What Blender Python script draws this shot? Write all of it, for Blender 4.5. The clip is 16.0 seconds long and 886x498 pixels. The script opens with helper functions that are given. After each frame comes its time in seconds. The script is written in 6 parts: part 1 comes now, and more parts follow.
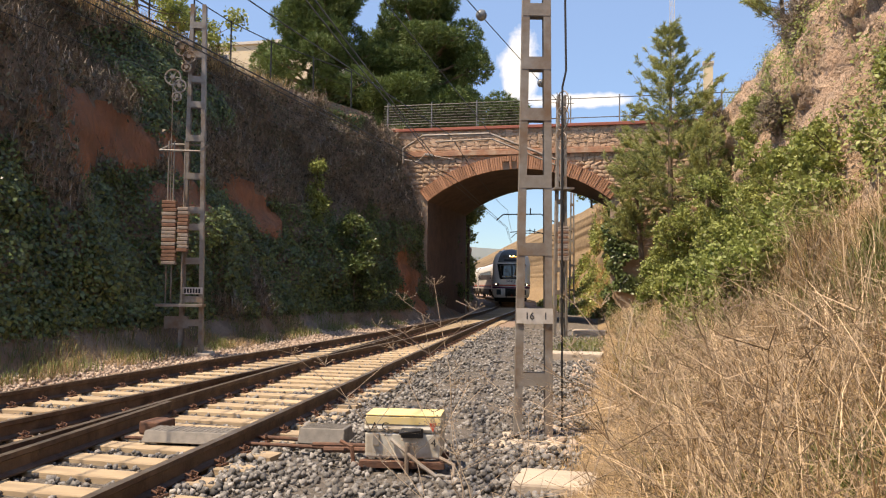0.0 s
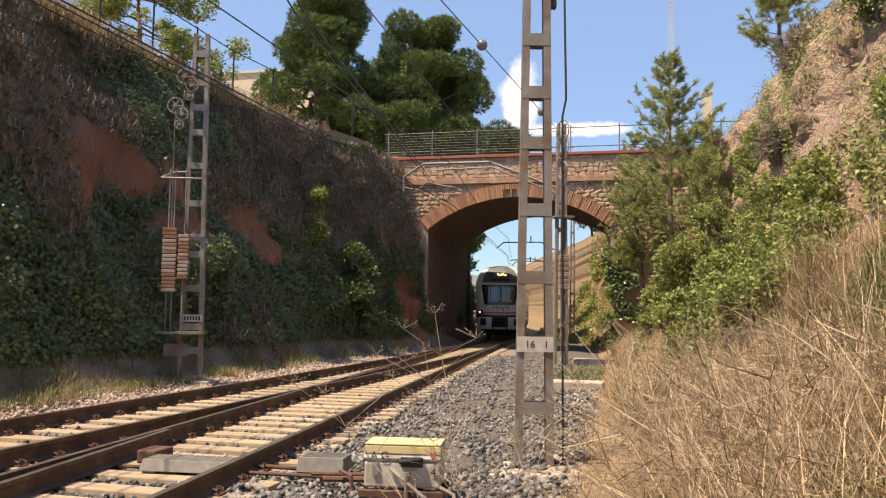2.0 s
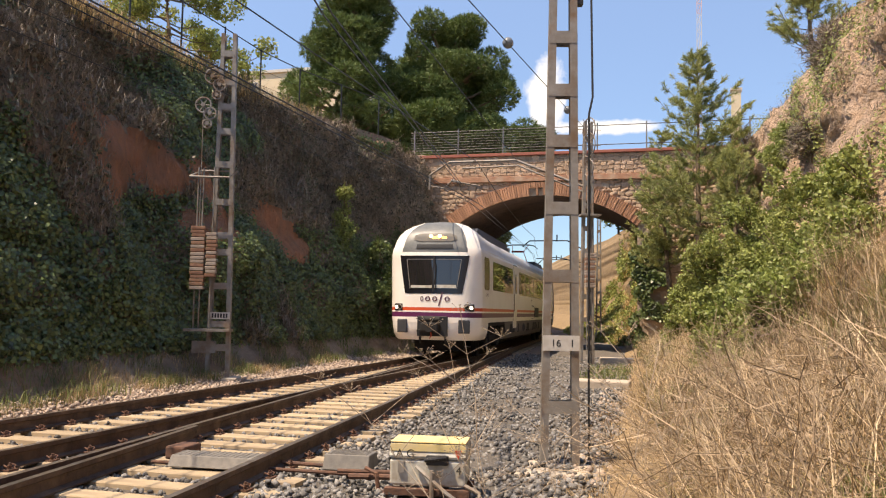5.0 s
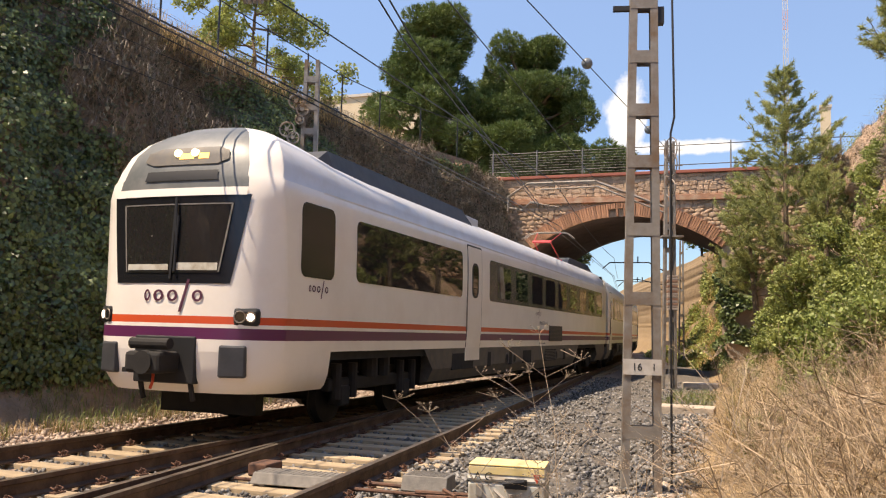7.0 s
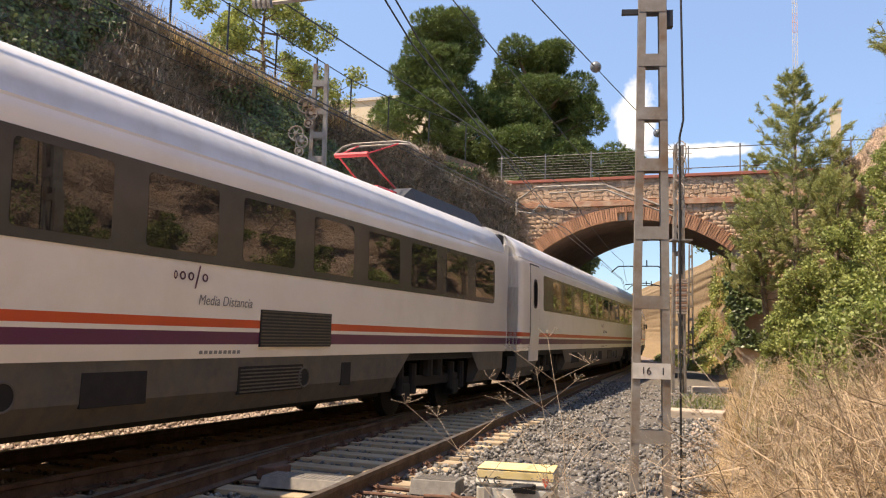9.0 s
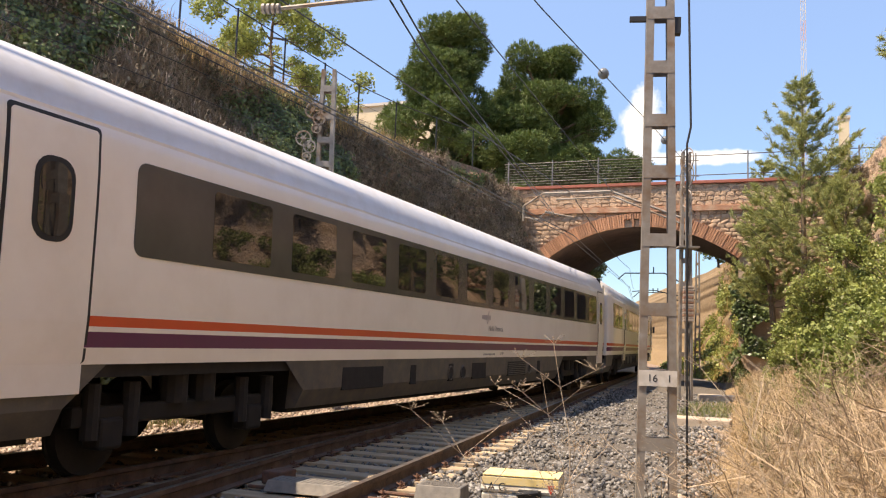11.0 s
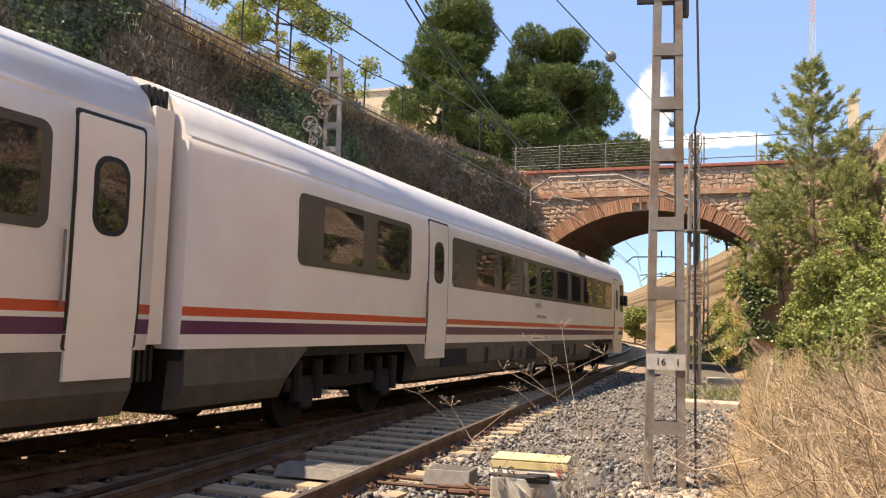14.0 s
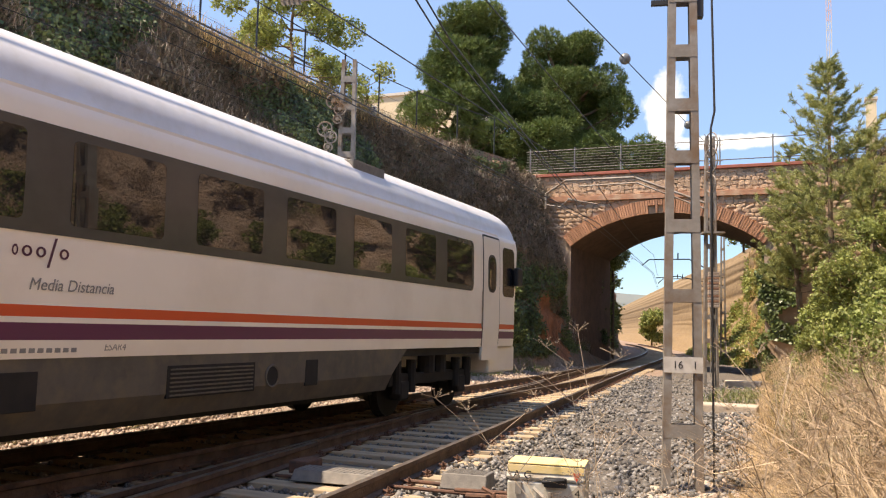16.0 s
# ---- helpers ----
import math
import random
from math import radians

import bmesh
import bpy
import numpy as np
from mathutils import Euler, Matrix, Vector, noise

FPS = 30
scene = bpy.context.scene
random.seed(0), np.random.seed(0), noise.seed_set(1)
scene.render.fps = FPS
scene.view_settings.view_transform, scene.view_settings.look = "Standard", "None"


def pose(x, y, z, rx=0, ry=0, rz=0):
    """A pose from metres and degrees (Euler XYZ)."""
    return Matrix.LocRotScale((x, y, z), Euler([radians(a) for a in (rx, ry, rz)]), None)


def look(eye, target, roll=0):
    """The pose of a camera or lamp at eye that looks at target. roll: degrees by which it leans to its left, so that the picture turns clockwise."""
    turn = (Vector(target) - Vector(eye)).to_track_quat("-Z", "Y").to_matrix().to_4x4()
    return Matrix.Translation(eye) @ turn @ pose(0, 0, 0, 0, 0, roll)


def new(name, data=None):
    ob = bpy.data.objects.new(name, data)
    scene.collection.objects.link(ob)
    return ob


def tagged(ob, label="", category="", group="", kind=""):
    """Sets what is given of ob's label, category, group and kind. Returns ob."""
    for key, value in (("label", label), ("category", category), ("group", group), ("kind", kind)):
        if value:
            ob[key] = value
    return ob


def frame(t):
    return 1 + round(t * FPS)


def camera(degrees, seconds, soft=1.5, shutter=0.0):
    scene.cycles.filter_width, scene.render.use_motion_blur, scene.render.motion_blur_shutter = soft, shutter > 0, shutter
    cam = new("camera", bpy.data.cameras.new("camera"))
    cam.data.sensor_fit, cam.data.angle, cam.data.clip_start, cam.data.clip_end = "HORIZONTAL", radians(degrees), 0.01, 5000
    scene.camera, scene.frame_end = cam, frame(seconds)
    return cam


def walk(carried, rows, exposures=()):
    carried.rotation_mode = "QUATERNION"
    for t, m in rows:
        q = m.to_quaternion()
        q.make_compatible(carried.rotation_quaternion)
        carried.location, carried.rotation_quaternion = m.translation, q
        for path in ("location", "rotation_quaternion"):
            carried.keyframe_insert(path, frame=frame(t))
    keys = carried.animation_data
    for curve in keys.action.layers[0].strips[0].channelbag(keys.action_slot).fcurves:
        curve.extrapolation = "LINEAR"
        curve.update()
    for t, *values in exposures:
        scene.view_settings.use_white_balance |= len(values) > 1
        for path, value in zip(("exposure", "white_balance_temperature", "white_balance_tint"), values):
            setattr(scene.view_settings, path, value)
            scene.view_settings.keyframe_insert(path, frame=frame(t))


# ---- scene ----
# World: y runs along the main track, x to its right, rail tops at z = 0.
cam = camera(55.19, 16.0, soft=1.15)
EYE = (0.0, 0.0, 1.5)
PATH = [
    (0.0, 14.24, 2.45, -0.70), (0.5, 13.87, 2.84, -0.25), (1.0, 14.04, 3.64, -0.13), (1.5, 14.10, 4.07, -0.46),
    (2.0, 14.26, 4.33, -0.83), (2.5, 14.41, 4.67, -0.73), (3.0, 14.78, 4.53, -0.84), (5.5, 16.98, 4.15, -1.18),
    (6.0, 18.85, 4.60, -1.29), (6.5, 20.40, 5.16, -1.55), (7.0, 21.25, 5.53, -1.56), (7.5, 21.57, 5.71, -1.60),
    (8.0, 21.76, 5.67, -1.59), (8.5, 21.80, 5.60, -1.60), (9.0, 21.82, 5.76, -1.62), (11.5, 22.27, 6.13, -2.07),
    (12.0, 22.22, 5.96, -1.94), (12.5, 22.06, 5.76, -1.68), (13.0, 22.05, 5.41, -1.60), (13.5, 22.39, 5.14, -1.74),
    (14.0, 22.76, 5.09, -1.74), (14.5, 22.90, 5.15, -1.50), (15.0, 22.85, 5.23, -1.40), (15.5, 23.17, 5.26, -1.41),
    (16.0, 23.82, 5.33, -1.43)]
walk(cam, [(t, pose(*EYE, 90 + pitch, roll, yaw)) for t, yaw, pitch, roll in PATH], exposures=[(0.0, 0.88, 8200, 16), (6.0, 0.92, 8200, 16), (9.0, 1.0, 8200, 16), (11.5, 1.14, 8200, 16), (16.0, 1.14, 8200, 16)])

# ---- light ----
SUN_ELEVATION, SUN_AZIMUTH = 64.0, -130.0  # azimuth clockwise from +y
world = bpy.data.worlds.new("world")
scene.world = world
world.use_nodes = True
wn, wl = world.node_tree.nodes, world.node_tree.links
sky = wn.new("ShaderNodeTexSky")
sky.sky_type, sky.sun_disc = "NISHITA", False
sky.sun_elevation, sky.sun_rotation = radians(SUN_ELEVATION), radians(SUN_AZIMUTH)
sky.dust_density, sky.ozone_density, sky.air_density = 0.0, 4.0, 0.85
w_tc = wn.new("ShaderNodeTexCoord")


def cloud_bank(left, up, wide, high, rough, last):
    """A cloud about one direction of the sky (degrees left of +y, degrees up), with a ragged edge."""
    d = Vector((-math.sin(radians(left)) * math.cos(radians(up)), math.cos(radians(left)) * math.cos(radians(up)), math.sin(radians(up))))
    sub = wn.new("ShaderNodeVectorMath")
    sub.operation = "SUBTRACT"
    sub.inputs[1].default_value = d
    div = wn.new("ShaderNodeVectorMath")
    div.operation = "DIVIDE"
    div.inputs[1].default_value = (radians(wide), 0.35, radians(high))
    ln = wn.new("ShaderNodeVectorMath")
    ln.operation = "LENGTH"
    no = wn.new("ShaderNodeTexNoise")
    no.inputs["Scale"].default_value, no.inputs["Detail"].default_value, no.inputs["Roughness"].default_value = 22.0, 6, 0.6
    ma = wn.new("ShaderNodeMath")
    ma.operation = "MULTIPLY_ADD"
    ma.inputs[1].default_value = rough
    ra = wn.new("ShaderNodeMapRange")
    ra.inputs["From Min"].default_value, ra.inputs["From Max"].default_value = 1.0 + rough * 0.5, 0.55 + rough * 0.5
    mx = wn.new("ShaderNodeMixRGB")
    mx.inputs["Color2"].default_value = (3.9, 4.15, 4.4, 1)
    wl.new(w_tc.outputs["Generated"], sub.inputs[0])
    wl.new(sub.outputs[0], div.inputs[0])
    wl.new(div.outputs[0], ln.inputs[0])
    wl.new(w_tc.outputs["Generated"], no.inputs["Vector"])
    wl.new(no.outputs["Fac"], ma.inputs[0])
    wl.new(ln.outputs["Value"], ma.inputs[2])
    wl.new(ma.outputs[0], ra.inputs["Value"])
    wl.new(ra.outputs[0], mx.inputs["Fac"])
    wl.new(last, mx.inputs["Color1"])
    return mx.outputs[0]


# the low sky is a deeper blue than clear dry air alone would give
w_sep = wn.new("ShaderNodeSeparateXYZ")
wl.new(w_tc.outputs["Generated"], w_sep.inputs[0])
w_low = wn.new("ShaderNodeValToRGB")
w_low.color_ramp.elements[0].position, w_low.color_ramp.elements[0].color = 0.0, (0.30, 0.38, 0.46, 1)
w_low.color_ramp.elements[1].position, w_low.color_ramp.elements[1].color = 0.5, (1, 1, 1, 1)
w_mid = w_low.color_ramp.elements.new(0.2)
w_mid.color = (0.56, 0.62, 0.68, 1)
wl.new(w_sep.outputs["Z"], w_low.inputs["Fac"])
w_mul = wn.new("ShaderNodeMixRGB")
w_mul.blend_type = "MULTIPLY"
w_mul.inputs["Fac"].default_value = 1.0
wl.new(sky.outputs[0], w_mul.inputs["Color1"])
wl.new(w_low.outputs["Color"], w_mul.inputs["Color2"])
w_sky = w_mul.outputs[0]
for c_row in ((9.2, 14.6, 1.5, 2.6, 1.8), (5.2, 12.3, 4.2, 0.6, 1.6),
              (-40.0, 18.0, 9.0, 3.0, 1.6), (60.0, 25.0, 9.0, 3.0, 1.6), (150.0, 30.0, 12.0, 5.0, 1.6), (-120.0, 22.0, 12.0, 4.0, 1.6)):
    w_sky = cloud_bank(*c_row, w_sky)
wl.new(w_sky, wn["Background"].inputs["Color"])
wn["Background"].inputs["Strength"].default_value = 0.172
sun_lamp = bpy.data.lights.new("sun", "SUN")
sun_lamp.energy, sun_lamp.angle, sun_lamp.color = 4.0, radians(0.5), (1.0, 0.94, 0.84)
sun = new("sun", sun_lamp)
_e, _a = radians(SUN_ELEVATION), radians(SUN_AZIMUTH)
sun.matrix_world = look((100 * math.cos(_e) * math.sin(_a), 100 * math.cos(_e) * math.cos(_a), 100 * math.sin(_e)), (0, 0, 0))


# ---- materials ----
def mat(name, color, rough=0.8, metal=0.0, color2=None, scale=8.0, bump=0.0, bump_scale=40.0, mix=0.5, soft=0.15, island=0.0, each=0.0, spec=0.5,
        stretch=(1, 1, 1), dirt=None, dirt_scale=1.0, coat=0.0, glow=0.0, index=1.5, distance=0.05, through_light=0.0):
    m = bpy.data.materials.new(name)
    m.use_nodes = True
    n, l = m.node_tree.nodes, m.node_tree.links
    b = n["Principled BSDF"]
    b.inputs["Roughness"].default_value, b.inputs["Metallic"].default_value = rough, metal
    b.inputs["Specular IOR Level"].default_value, b.inputs["IOR"].default_value = spec, index
    b.inputs["Coat Weight"].default_value, b.inputs["Coat Roughness"].default_value = coat, 0.08
    if glow:
        b.inputs["Emission Color"].default_value, b.inputs["Emission Strength"].default_value = (*color, 1), glow
    tc = n.new("ShaderNodeTexCoord")
    mp = n.new("ShaderNodeMapping")
    mp.inputs["Scale"].default_value = stretch
    l.new(tc.outputs["Object"], mp.inputs["Vector"])

    def noise_fac(s, detail=7):
        t = n.new("ShaderNodeTexNoise")
        t.inputs["Scale"].default_value, t.inputs["Detail"].default_value, t.inputs["Roughness"].default_value = s, detail, 0.62
        l.new(mp.outputs["Vector"], t.inputs["Vector"])
        return t.outputs["Fac"]

    def ramp(fac, a, c, at, wide):
        r = n.new("ShaderNodeValToRGB")
        r.color_ramp.elements[0].position, r.color_ramp.elements[1].position = max(0, at - wide), min(1, at + wide)
        r.color_ramp.elements[0].color, r.color_ramp.elements[1].color = a, c
        l.new(fac, r.inputs["Fac"])
        return r.outputs["Color"]

    out = None
    if color2:
        out = ramp(noise_fac(scale), (*color, 1), (*color2, 1), mix, soft)
    if dirt:
        mx = n.new("ShaderNodeMixRGB")
        mx.inputs["Color1"].default_value, mx.inputs["Color2"].default_value = (*color, 1), (*dirt, 1)
        if out:
            l.new(out, mx.inputs["Color1"])
        l.new(ramp(noise_fac(dirt_scale), (0, 0, 0, 1), (1, 1, 1, 1), 0.56, 0.1), mx.inputs["Fac"])
        out = mx.outputs[0]
    for amount, node, socket in ((island, "ShaderNodeNewGeometry", "Random Per Island"), (each, "ShaderNodeObjectInfo", "Random")):
        if amount:
            g, h, mr = n.new(node), n.new("ShaderNodeHueSaturation"), n.new("ShaderNodeMapRange")
            mr.inputs["To Min"].default_value, mr.inputs["To Max"].default_value = 1 - amount, 1 + amount
            h.inputs["Color"].default_value = (*color, 1)
            l.new(g.outputs[socket], mr.inputs["Value"])
            l.new(mr.outputs[0], h.inputs["Value"])
            if out:
                l.new(out, h.inputs["Color"])
            out = h.outputs["Color"]
    if out:
        l.new(out, b.inputs["Base Color"])
    else:
        b.inputs["Base Color"].default_value = (*color, 1)
    if bump:
        bp = n.new("ShaderNodeBump")
        bp.inputs["Strength"].default_value, bp.inputs["Distance"].default_value = bump, distance
        l.new(noise_fac(bump_scale, 9), bp.inputs["Height"])
        l.new(bp.outputs["Normal"], b.inputs["Normal"])
    if through_light:
        tr = n.new("ShaderNodeBsdfTranslucent")
        if out:
            l.new(out, tr.inputs["Color"])
        else:
            tr.inputs["Color"].default_value = (*color, 1)
        ms = n.new("ShaderNodeMixShader")
        ms.inputs["Fac"].default_value = through_light
        l.new(b.outputs[0], ms.inputs[1])
        l.new(tr.outputs[0], ms.inputs[2])
        l.new(ms.outputs[0], n["Material Output"].inputs["Surface"])
    return m


RED_EARTH = mat("red_earth", (0.46, 0.21, 0.12), 0.97, color2=(0.33, 0.175, 0.11), scale=2.0, soft=0.1, bump=1.0, bump_scale=7, distance=0.4, stretch=(1, 1, 0.22), spec=0.1)
DARK_EARTH = mat("dark_earth", (0.19, 0.155, 0.12), 0.97, color2=(0.31, 0.245, 0.19), scale=1.5, bump=1.0, bump_scale=4, distance=0.25, dirt=(0.30, 0.19, 0.13), dirt_scale=0.5, spec=0.1)
PALE_ROCK = mat("pale_rock", (0.66, 0.45, 0.315), 0.95, color2=(0.56, 0.42, 0.32), scale=2.2, soft=0.12, bump=1.0, bump_scale=9.0, distance=0.35, dirt=(0.42, 0.28, 0.17), dirt_scale=1.1, spec=0.15)
CLIFF_STONE = mat("cliff_stone", (0.54, 0.37, 0.26), 0.95, color2=(0.45, 0.34, 0.25), scale=2.5, island=0.2, bump=0.4, bump_scale=30, spec=0.15)
DRY_SOIL = mat("dry_soil", (0.30, 0.215, 0.125), 0.97, color2=(0.20, 0.14, 0.085), scale=2.5, bump=0.8, bump_scale=12, spec=0.1)
GRAVEL_BED = mat("gravel_bed", (0.10, 0.088, 0.075), 0.95, color2=(0.19, 0.165, 0.14), scale=22, bump=1.0, bump_scale=30, distance=0.04, spec=0.2)
PINK_GRAVEL = mat("pink_gravel", (0.34, 0.25, 0.20), 0.95, color2=(0.22, 0.16, 0.12), scale=16, bump=1.0, bump_scale=28, distance=0.04, spec=0.2)
STONE_GREY = mat("ballast_stone", (0.105, 0.10, 0.095), 0.9, color2=(0.25, 0.235, 0.215), scale=9, island=0.65, bump=0.3, bump_scale=60)
STONE_PALE = mat("pale_stone", (0.42, 0.33, 0.26), 0.9, color2=(0.30, 0.225, 0.175), scale=9, island=0.4)
STEEL = mat("rusty_steel", (0.045, 0.026, 0.018), 0.7, color2=(0.10, 0.055, 0.034), scale=9, bump=0.25, dirt=(0.14, 0.09, 0.06), dirt_scale=3)
RAIL_TOP = mat("worn_rail_head", (0.22, 0.16, 0.12), 0.38, 0.75, color2=(0.32, 0.27, 0.22), scale=6)
RUST = mat("brown_rust", (0.16, 0.075, 0.045), 0.85, color2=(0.09, 0.05, 0.035), scale=14, bump=0.3)
MAST = mat("weathered_galvanised_steel", (0.23, 0.205, 0.175), 0.6, 0.25, color2=(0.31, 0.285, 0.25), scale=6, dirt=(0.20, 0.13, 0.08), dirt_scale=2.2, bump=0.08)
PLATE_WHITE = mat("painted_white_plate", (0.62, 0.58, 0.52), 0.6, color2=(0.5, 0.46, 0.4), scale=8)
BLACK = mat("black_rubber", (0.015, 0.015, 0.016), 0.55)
WIRE = mat("dark_wire", (0.03, 0.03, 0.032), 0.5, 0.4)
CABLE_PALE = mat("pale_wire", (0.24, 0.23, 0.21), 0.5, 0.5)
SLEEPER = mat("sandy_concrete", (0.42, 0.31, 0.19), 0.92, color2=(0.51, 0.39, 0.25), scale=3.5, each=0.15, bump=0.35, bump_scale=30, dirt=(0.27, 0.205, 0.14), dirt_scale=2.4, distance=0.02)
CONCRETE = mat("pale_concrete", (0.52, 0.43, 0.33), 0.92, color2=(0.40, 0.33, 0.26), scale=3, bump=0.4, bump_scale=18)
CAST_GREY = mat("grey_cast_cover", (0.15, 0.14, 0.125), 0.7, 0.2, color2=(0.22, 0.20, 0.175), scale=10, bump=0.15)
CREAM_BOX = mat("cream_enamel", (0.60, 0.58, 0.50), 0.45, color2=(0.52, 0.50, 0.43), scale=6, dirt=(0.36, 0.30, 0.22), dirt_scale=5)
YELLOW = mat("faded_yellow_enamel", (0.78, 0.60, 0.24), 0.5, color2=(0.74, 0.60, 0.34), scale=8)
RED = mat("red_paint", (0.55, 0.07, 0.03), 0.5)
BRICK = mat("orange_brick", (0.46, 0.235, 0.135), 0.92, color2=(0.38, 0.19, 0.11), scale=4, each=0.25, bump=0.4, bump_scale=30)
BRICK_BAND = mat("orange_brick_course", (0.46, 0.24, 0.14), 0.92, color2=(0.36, 0.18, 0.11), scale=5, bump=0.5, bump_scale=25, dirt=(0.50, 0.36, 0.25), dirt_scale=1.5)
COPING_RED = mat("red_coping", (0.38, 0.12, 0.08), 0.85, color2=(0.30, 0.10, 0.07), scale=4)
RUBBLE = mat("rubble_stone", (0.52, 0.36, 0.245), 0.95, color2=(0.40, 0.275, 0.185), scale=5, each=0.28, island=0.25, bump=0.7, bump_scale=9, distance=0.05)
MORTAR = mat("lime_mortar", (0.45, 0.335, 0.24), 0.95, color2=(0.36, 0.26, 0.185), scale=3, bump=0.5, bump_scale=14)
SOFFIT = mat("dark_brown_brick", (0.14, 0.085, 0.06), 0.95, color2=(0.085, 0.055, 0.042), scale=1.6, bump=0.5, bump_scale=12)
WHITE = mat("cream_white_car_paint", (0.89, 0.835, 0.755), 0.34, color2=(0.86, 0.80, 0.72), scale=0.8, coat=0.25, dirt=(0.80, 0.735, 0.65), dirt_scale=0.6)
ROOF_PAINT = mat("silver_grey_roof_paint", (0.66, 0.66, 0.67), 0.4, color2=(0.62, 0.62, 0.62), scale=1.2, dirt=(0.58, 0.57, 0.55), dirt_scale=2.0)
CAB_GREY = mat("cab_dome_grey", (0.10, 0.108, 0.105), 0.45, color2=(0.15, 0.155, 0.148), scale=2.2, dirt=(0.19, 0.19, 0.18), dirt_scale=1.5)
ORANGE = mat("orange_stripe", (0.66, 0.09, 0.03), 0.4, coat=0.2)
PURPLE = mat("purple_stripe", (0.12, 0.02, 0.078), 0.4, coat=0.2)
SKIRT = mat("dark_skirt", (0.075, 0.07, 0.064), 0.6, color2=(0.105, 0.097, 0.088), scale=3, dirt=(0.13, 0.11, 0.085), dirt_scale=4)
UNDER = mat("sooty_underframe", (0.012, 0.011, 0.010), 0.85, color2=(0.022, 0.019, 0.017), scale=5)
ROOF_DARK = mat("dark_roof_equipment", (0.035, 0.037, 0.042), 0.6, color2=(0.055, 0.056, 0.06), scale=4)
TINT = mat("tinted_glass", (0.072, 0.07, 0.069), 0.2, color2=(0.06, 0.058, 0.058), scale=2.0, spec=0.6)
PANE = mat("clear_dark_glass", (0.02, 0.018, 0.017), 0.02, spec=0.7, index=1.62)
SCREEN_EDGE = mat("black_screen_surround", (0.012, 0.012, 0.014), 0.2)
LAMP_ON = mat("headlamp_glow", (1.0, 0.97, 0.88), 0.3, glow=2.5)
LAMP_WARM = mat("marker_lamp_glow", (1.0, 0.80, 0.42), 0.3, glow=4.0)
AMBER = mat("amber_display", (1.0, 0.52, 0.12), 0.3, glow=1.6)
LOGO = mat("dark_maroon_print", (0.09, 0.025, 0.05), 0.5)
GREY_PRINT = mat("grey_print", (0.24, 0.235, 0.23), 0.5)
PANTO_RED = mat("red_pantograph", (0.62, 0.05, 0.06), 0.45)
IVY = mat("ivy_leaf", (0.062, 0.098, 0.03), 0.42, color2=(0.15, 0.185, 0.058), scale=0.6, island=0.55, through_light=0.2)
BUSH_LEAF = mat("bush_leaf", (0.21, 0.255, 0.065), 0.55, color2=(0.31, 0.33, 0.10), scale=0.9, island=0.4, through_light=0.3)
SUNNY_LEAF = mat("sunny_leaf", (0.26, 0.31, 0.085), 0.5, color2=(0.36, 0.39, 0.12), scale=0.9, island=0.35, through_light=0.45)
PINE_NEEDLE = mat("pine_needles", (0.07, 0.118, 0.03), 0.6, color2=(0.14, 0.19, 0.05), scale=0.5, island=0.4, through_light=0.18)
PINE_LIGHT = mat("young_pine_needles", (0.27, 0.30, 0.105), 0.6, color2=(0.38, 0.39, 0.15), scale=0.8, island=0.35, through_light=0.3)
BARK = mat("bark", (0.12, 0.08, 0.05), 0.95, color2=(0.20, 0.15, 0.10), scale=8, bump=0.6)
STRAW = mat("dry_straw", (0.58, 0.425, 0.21), 0.8, color2=(0.33, 0.23, 0.115), scale=0.6, soft=0.1, island=0.5, through_light=0.3, spec=0.2)
WEED_BROWN = mat("brown_weed_stem", (0.40, 0.30, 0.20), 0.85, color2=(0.27, 0.20, 0.135), scale=2, island=0.5, spec=0.2)
UMBEL_STEM = mat("bleached_umbel_stem", (0.42, 0.34, 0.25), 0.85, color2=(0.28, 0.21, 0.15), scale=4)
FADED_RED = mat("faded_red_paint", (0.60, 0.36, 0.28), 0.6)
GLASS_GREY = mat("grey_insulator_glass", (0.17, 0.18, 0.18), 0.25)
STRAW_PALE = mat("rosy_straw", (0.46, 0.33, 0.185), 0.8, color2=(0.25, 0.175, 0.10), scale=0.9, island=0.5, through_light=0.3, spec=0.2)
STALK = mat("pale_dry_stalk", (0.66, 0.51, 0.33), 0.8, color2=(0.42, 0.30, 0.19), scale=3, island=0.3)
WITHERED = mat("withered_leaf", (0.16, 0.135, 0.105), 0.8, color2=(0.125, 0.125, 0.075), scale=0.5, island=0.5, spec=0.2)
TWIG = mat("dry_twigs", (0.21, 0.17, 0.13), 0.9, color2=(0.33, 0.275, 0.215), scale=1.0, island=0.4, spec=0.2)
GREEN_WEED = mat("green_weed", (0.12, 0.15, 0.04), 0.7, color2=(0.18, 0.19, 0.06), scale=1.2, island=0.35, through_light=0.25)
WALL_CREAM = mat("cream_render", (0.66, 0.55, 0.38), 0.9, color2=(0.58, 0.48, 0.33), scale=0.8)
TILE_RED = mat("roof_tile", (0.38, 0.20, 0.13), 0.9, color2=(0.30, 0.15, 0.10), scale=2)
HILL = mat("distant_hill", (0.16, 0.19, 0.20), 1.0, color2=(0.20, 0.215, 0.20), scale=0.02)


# ---- mesh helpers ----
def link(name, bm, material, parent=None, smooth=False):
    me = bpy.data.meshes.new(name)
    bm.to_mesh(me)
    bm.free()
    for m in (material if isinstance(material, (list, tuple)) else [material]):
        me.materials.append(m)
    if smooth:
        me.polygons.foreach_set("use_smooth", [True] * len(me.polygons))
    ob = new(name, me)
    ob.parent = parent
    return ob


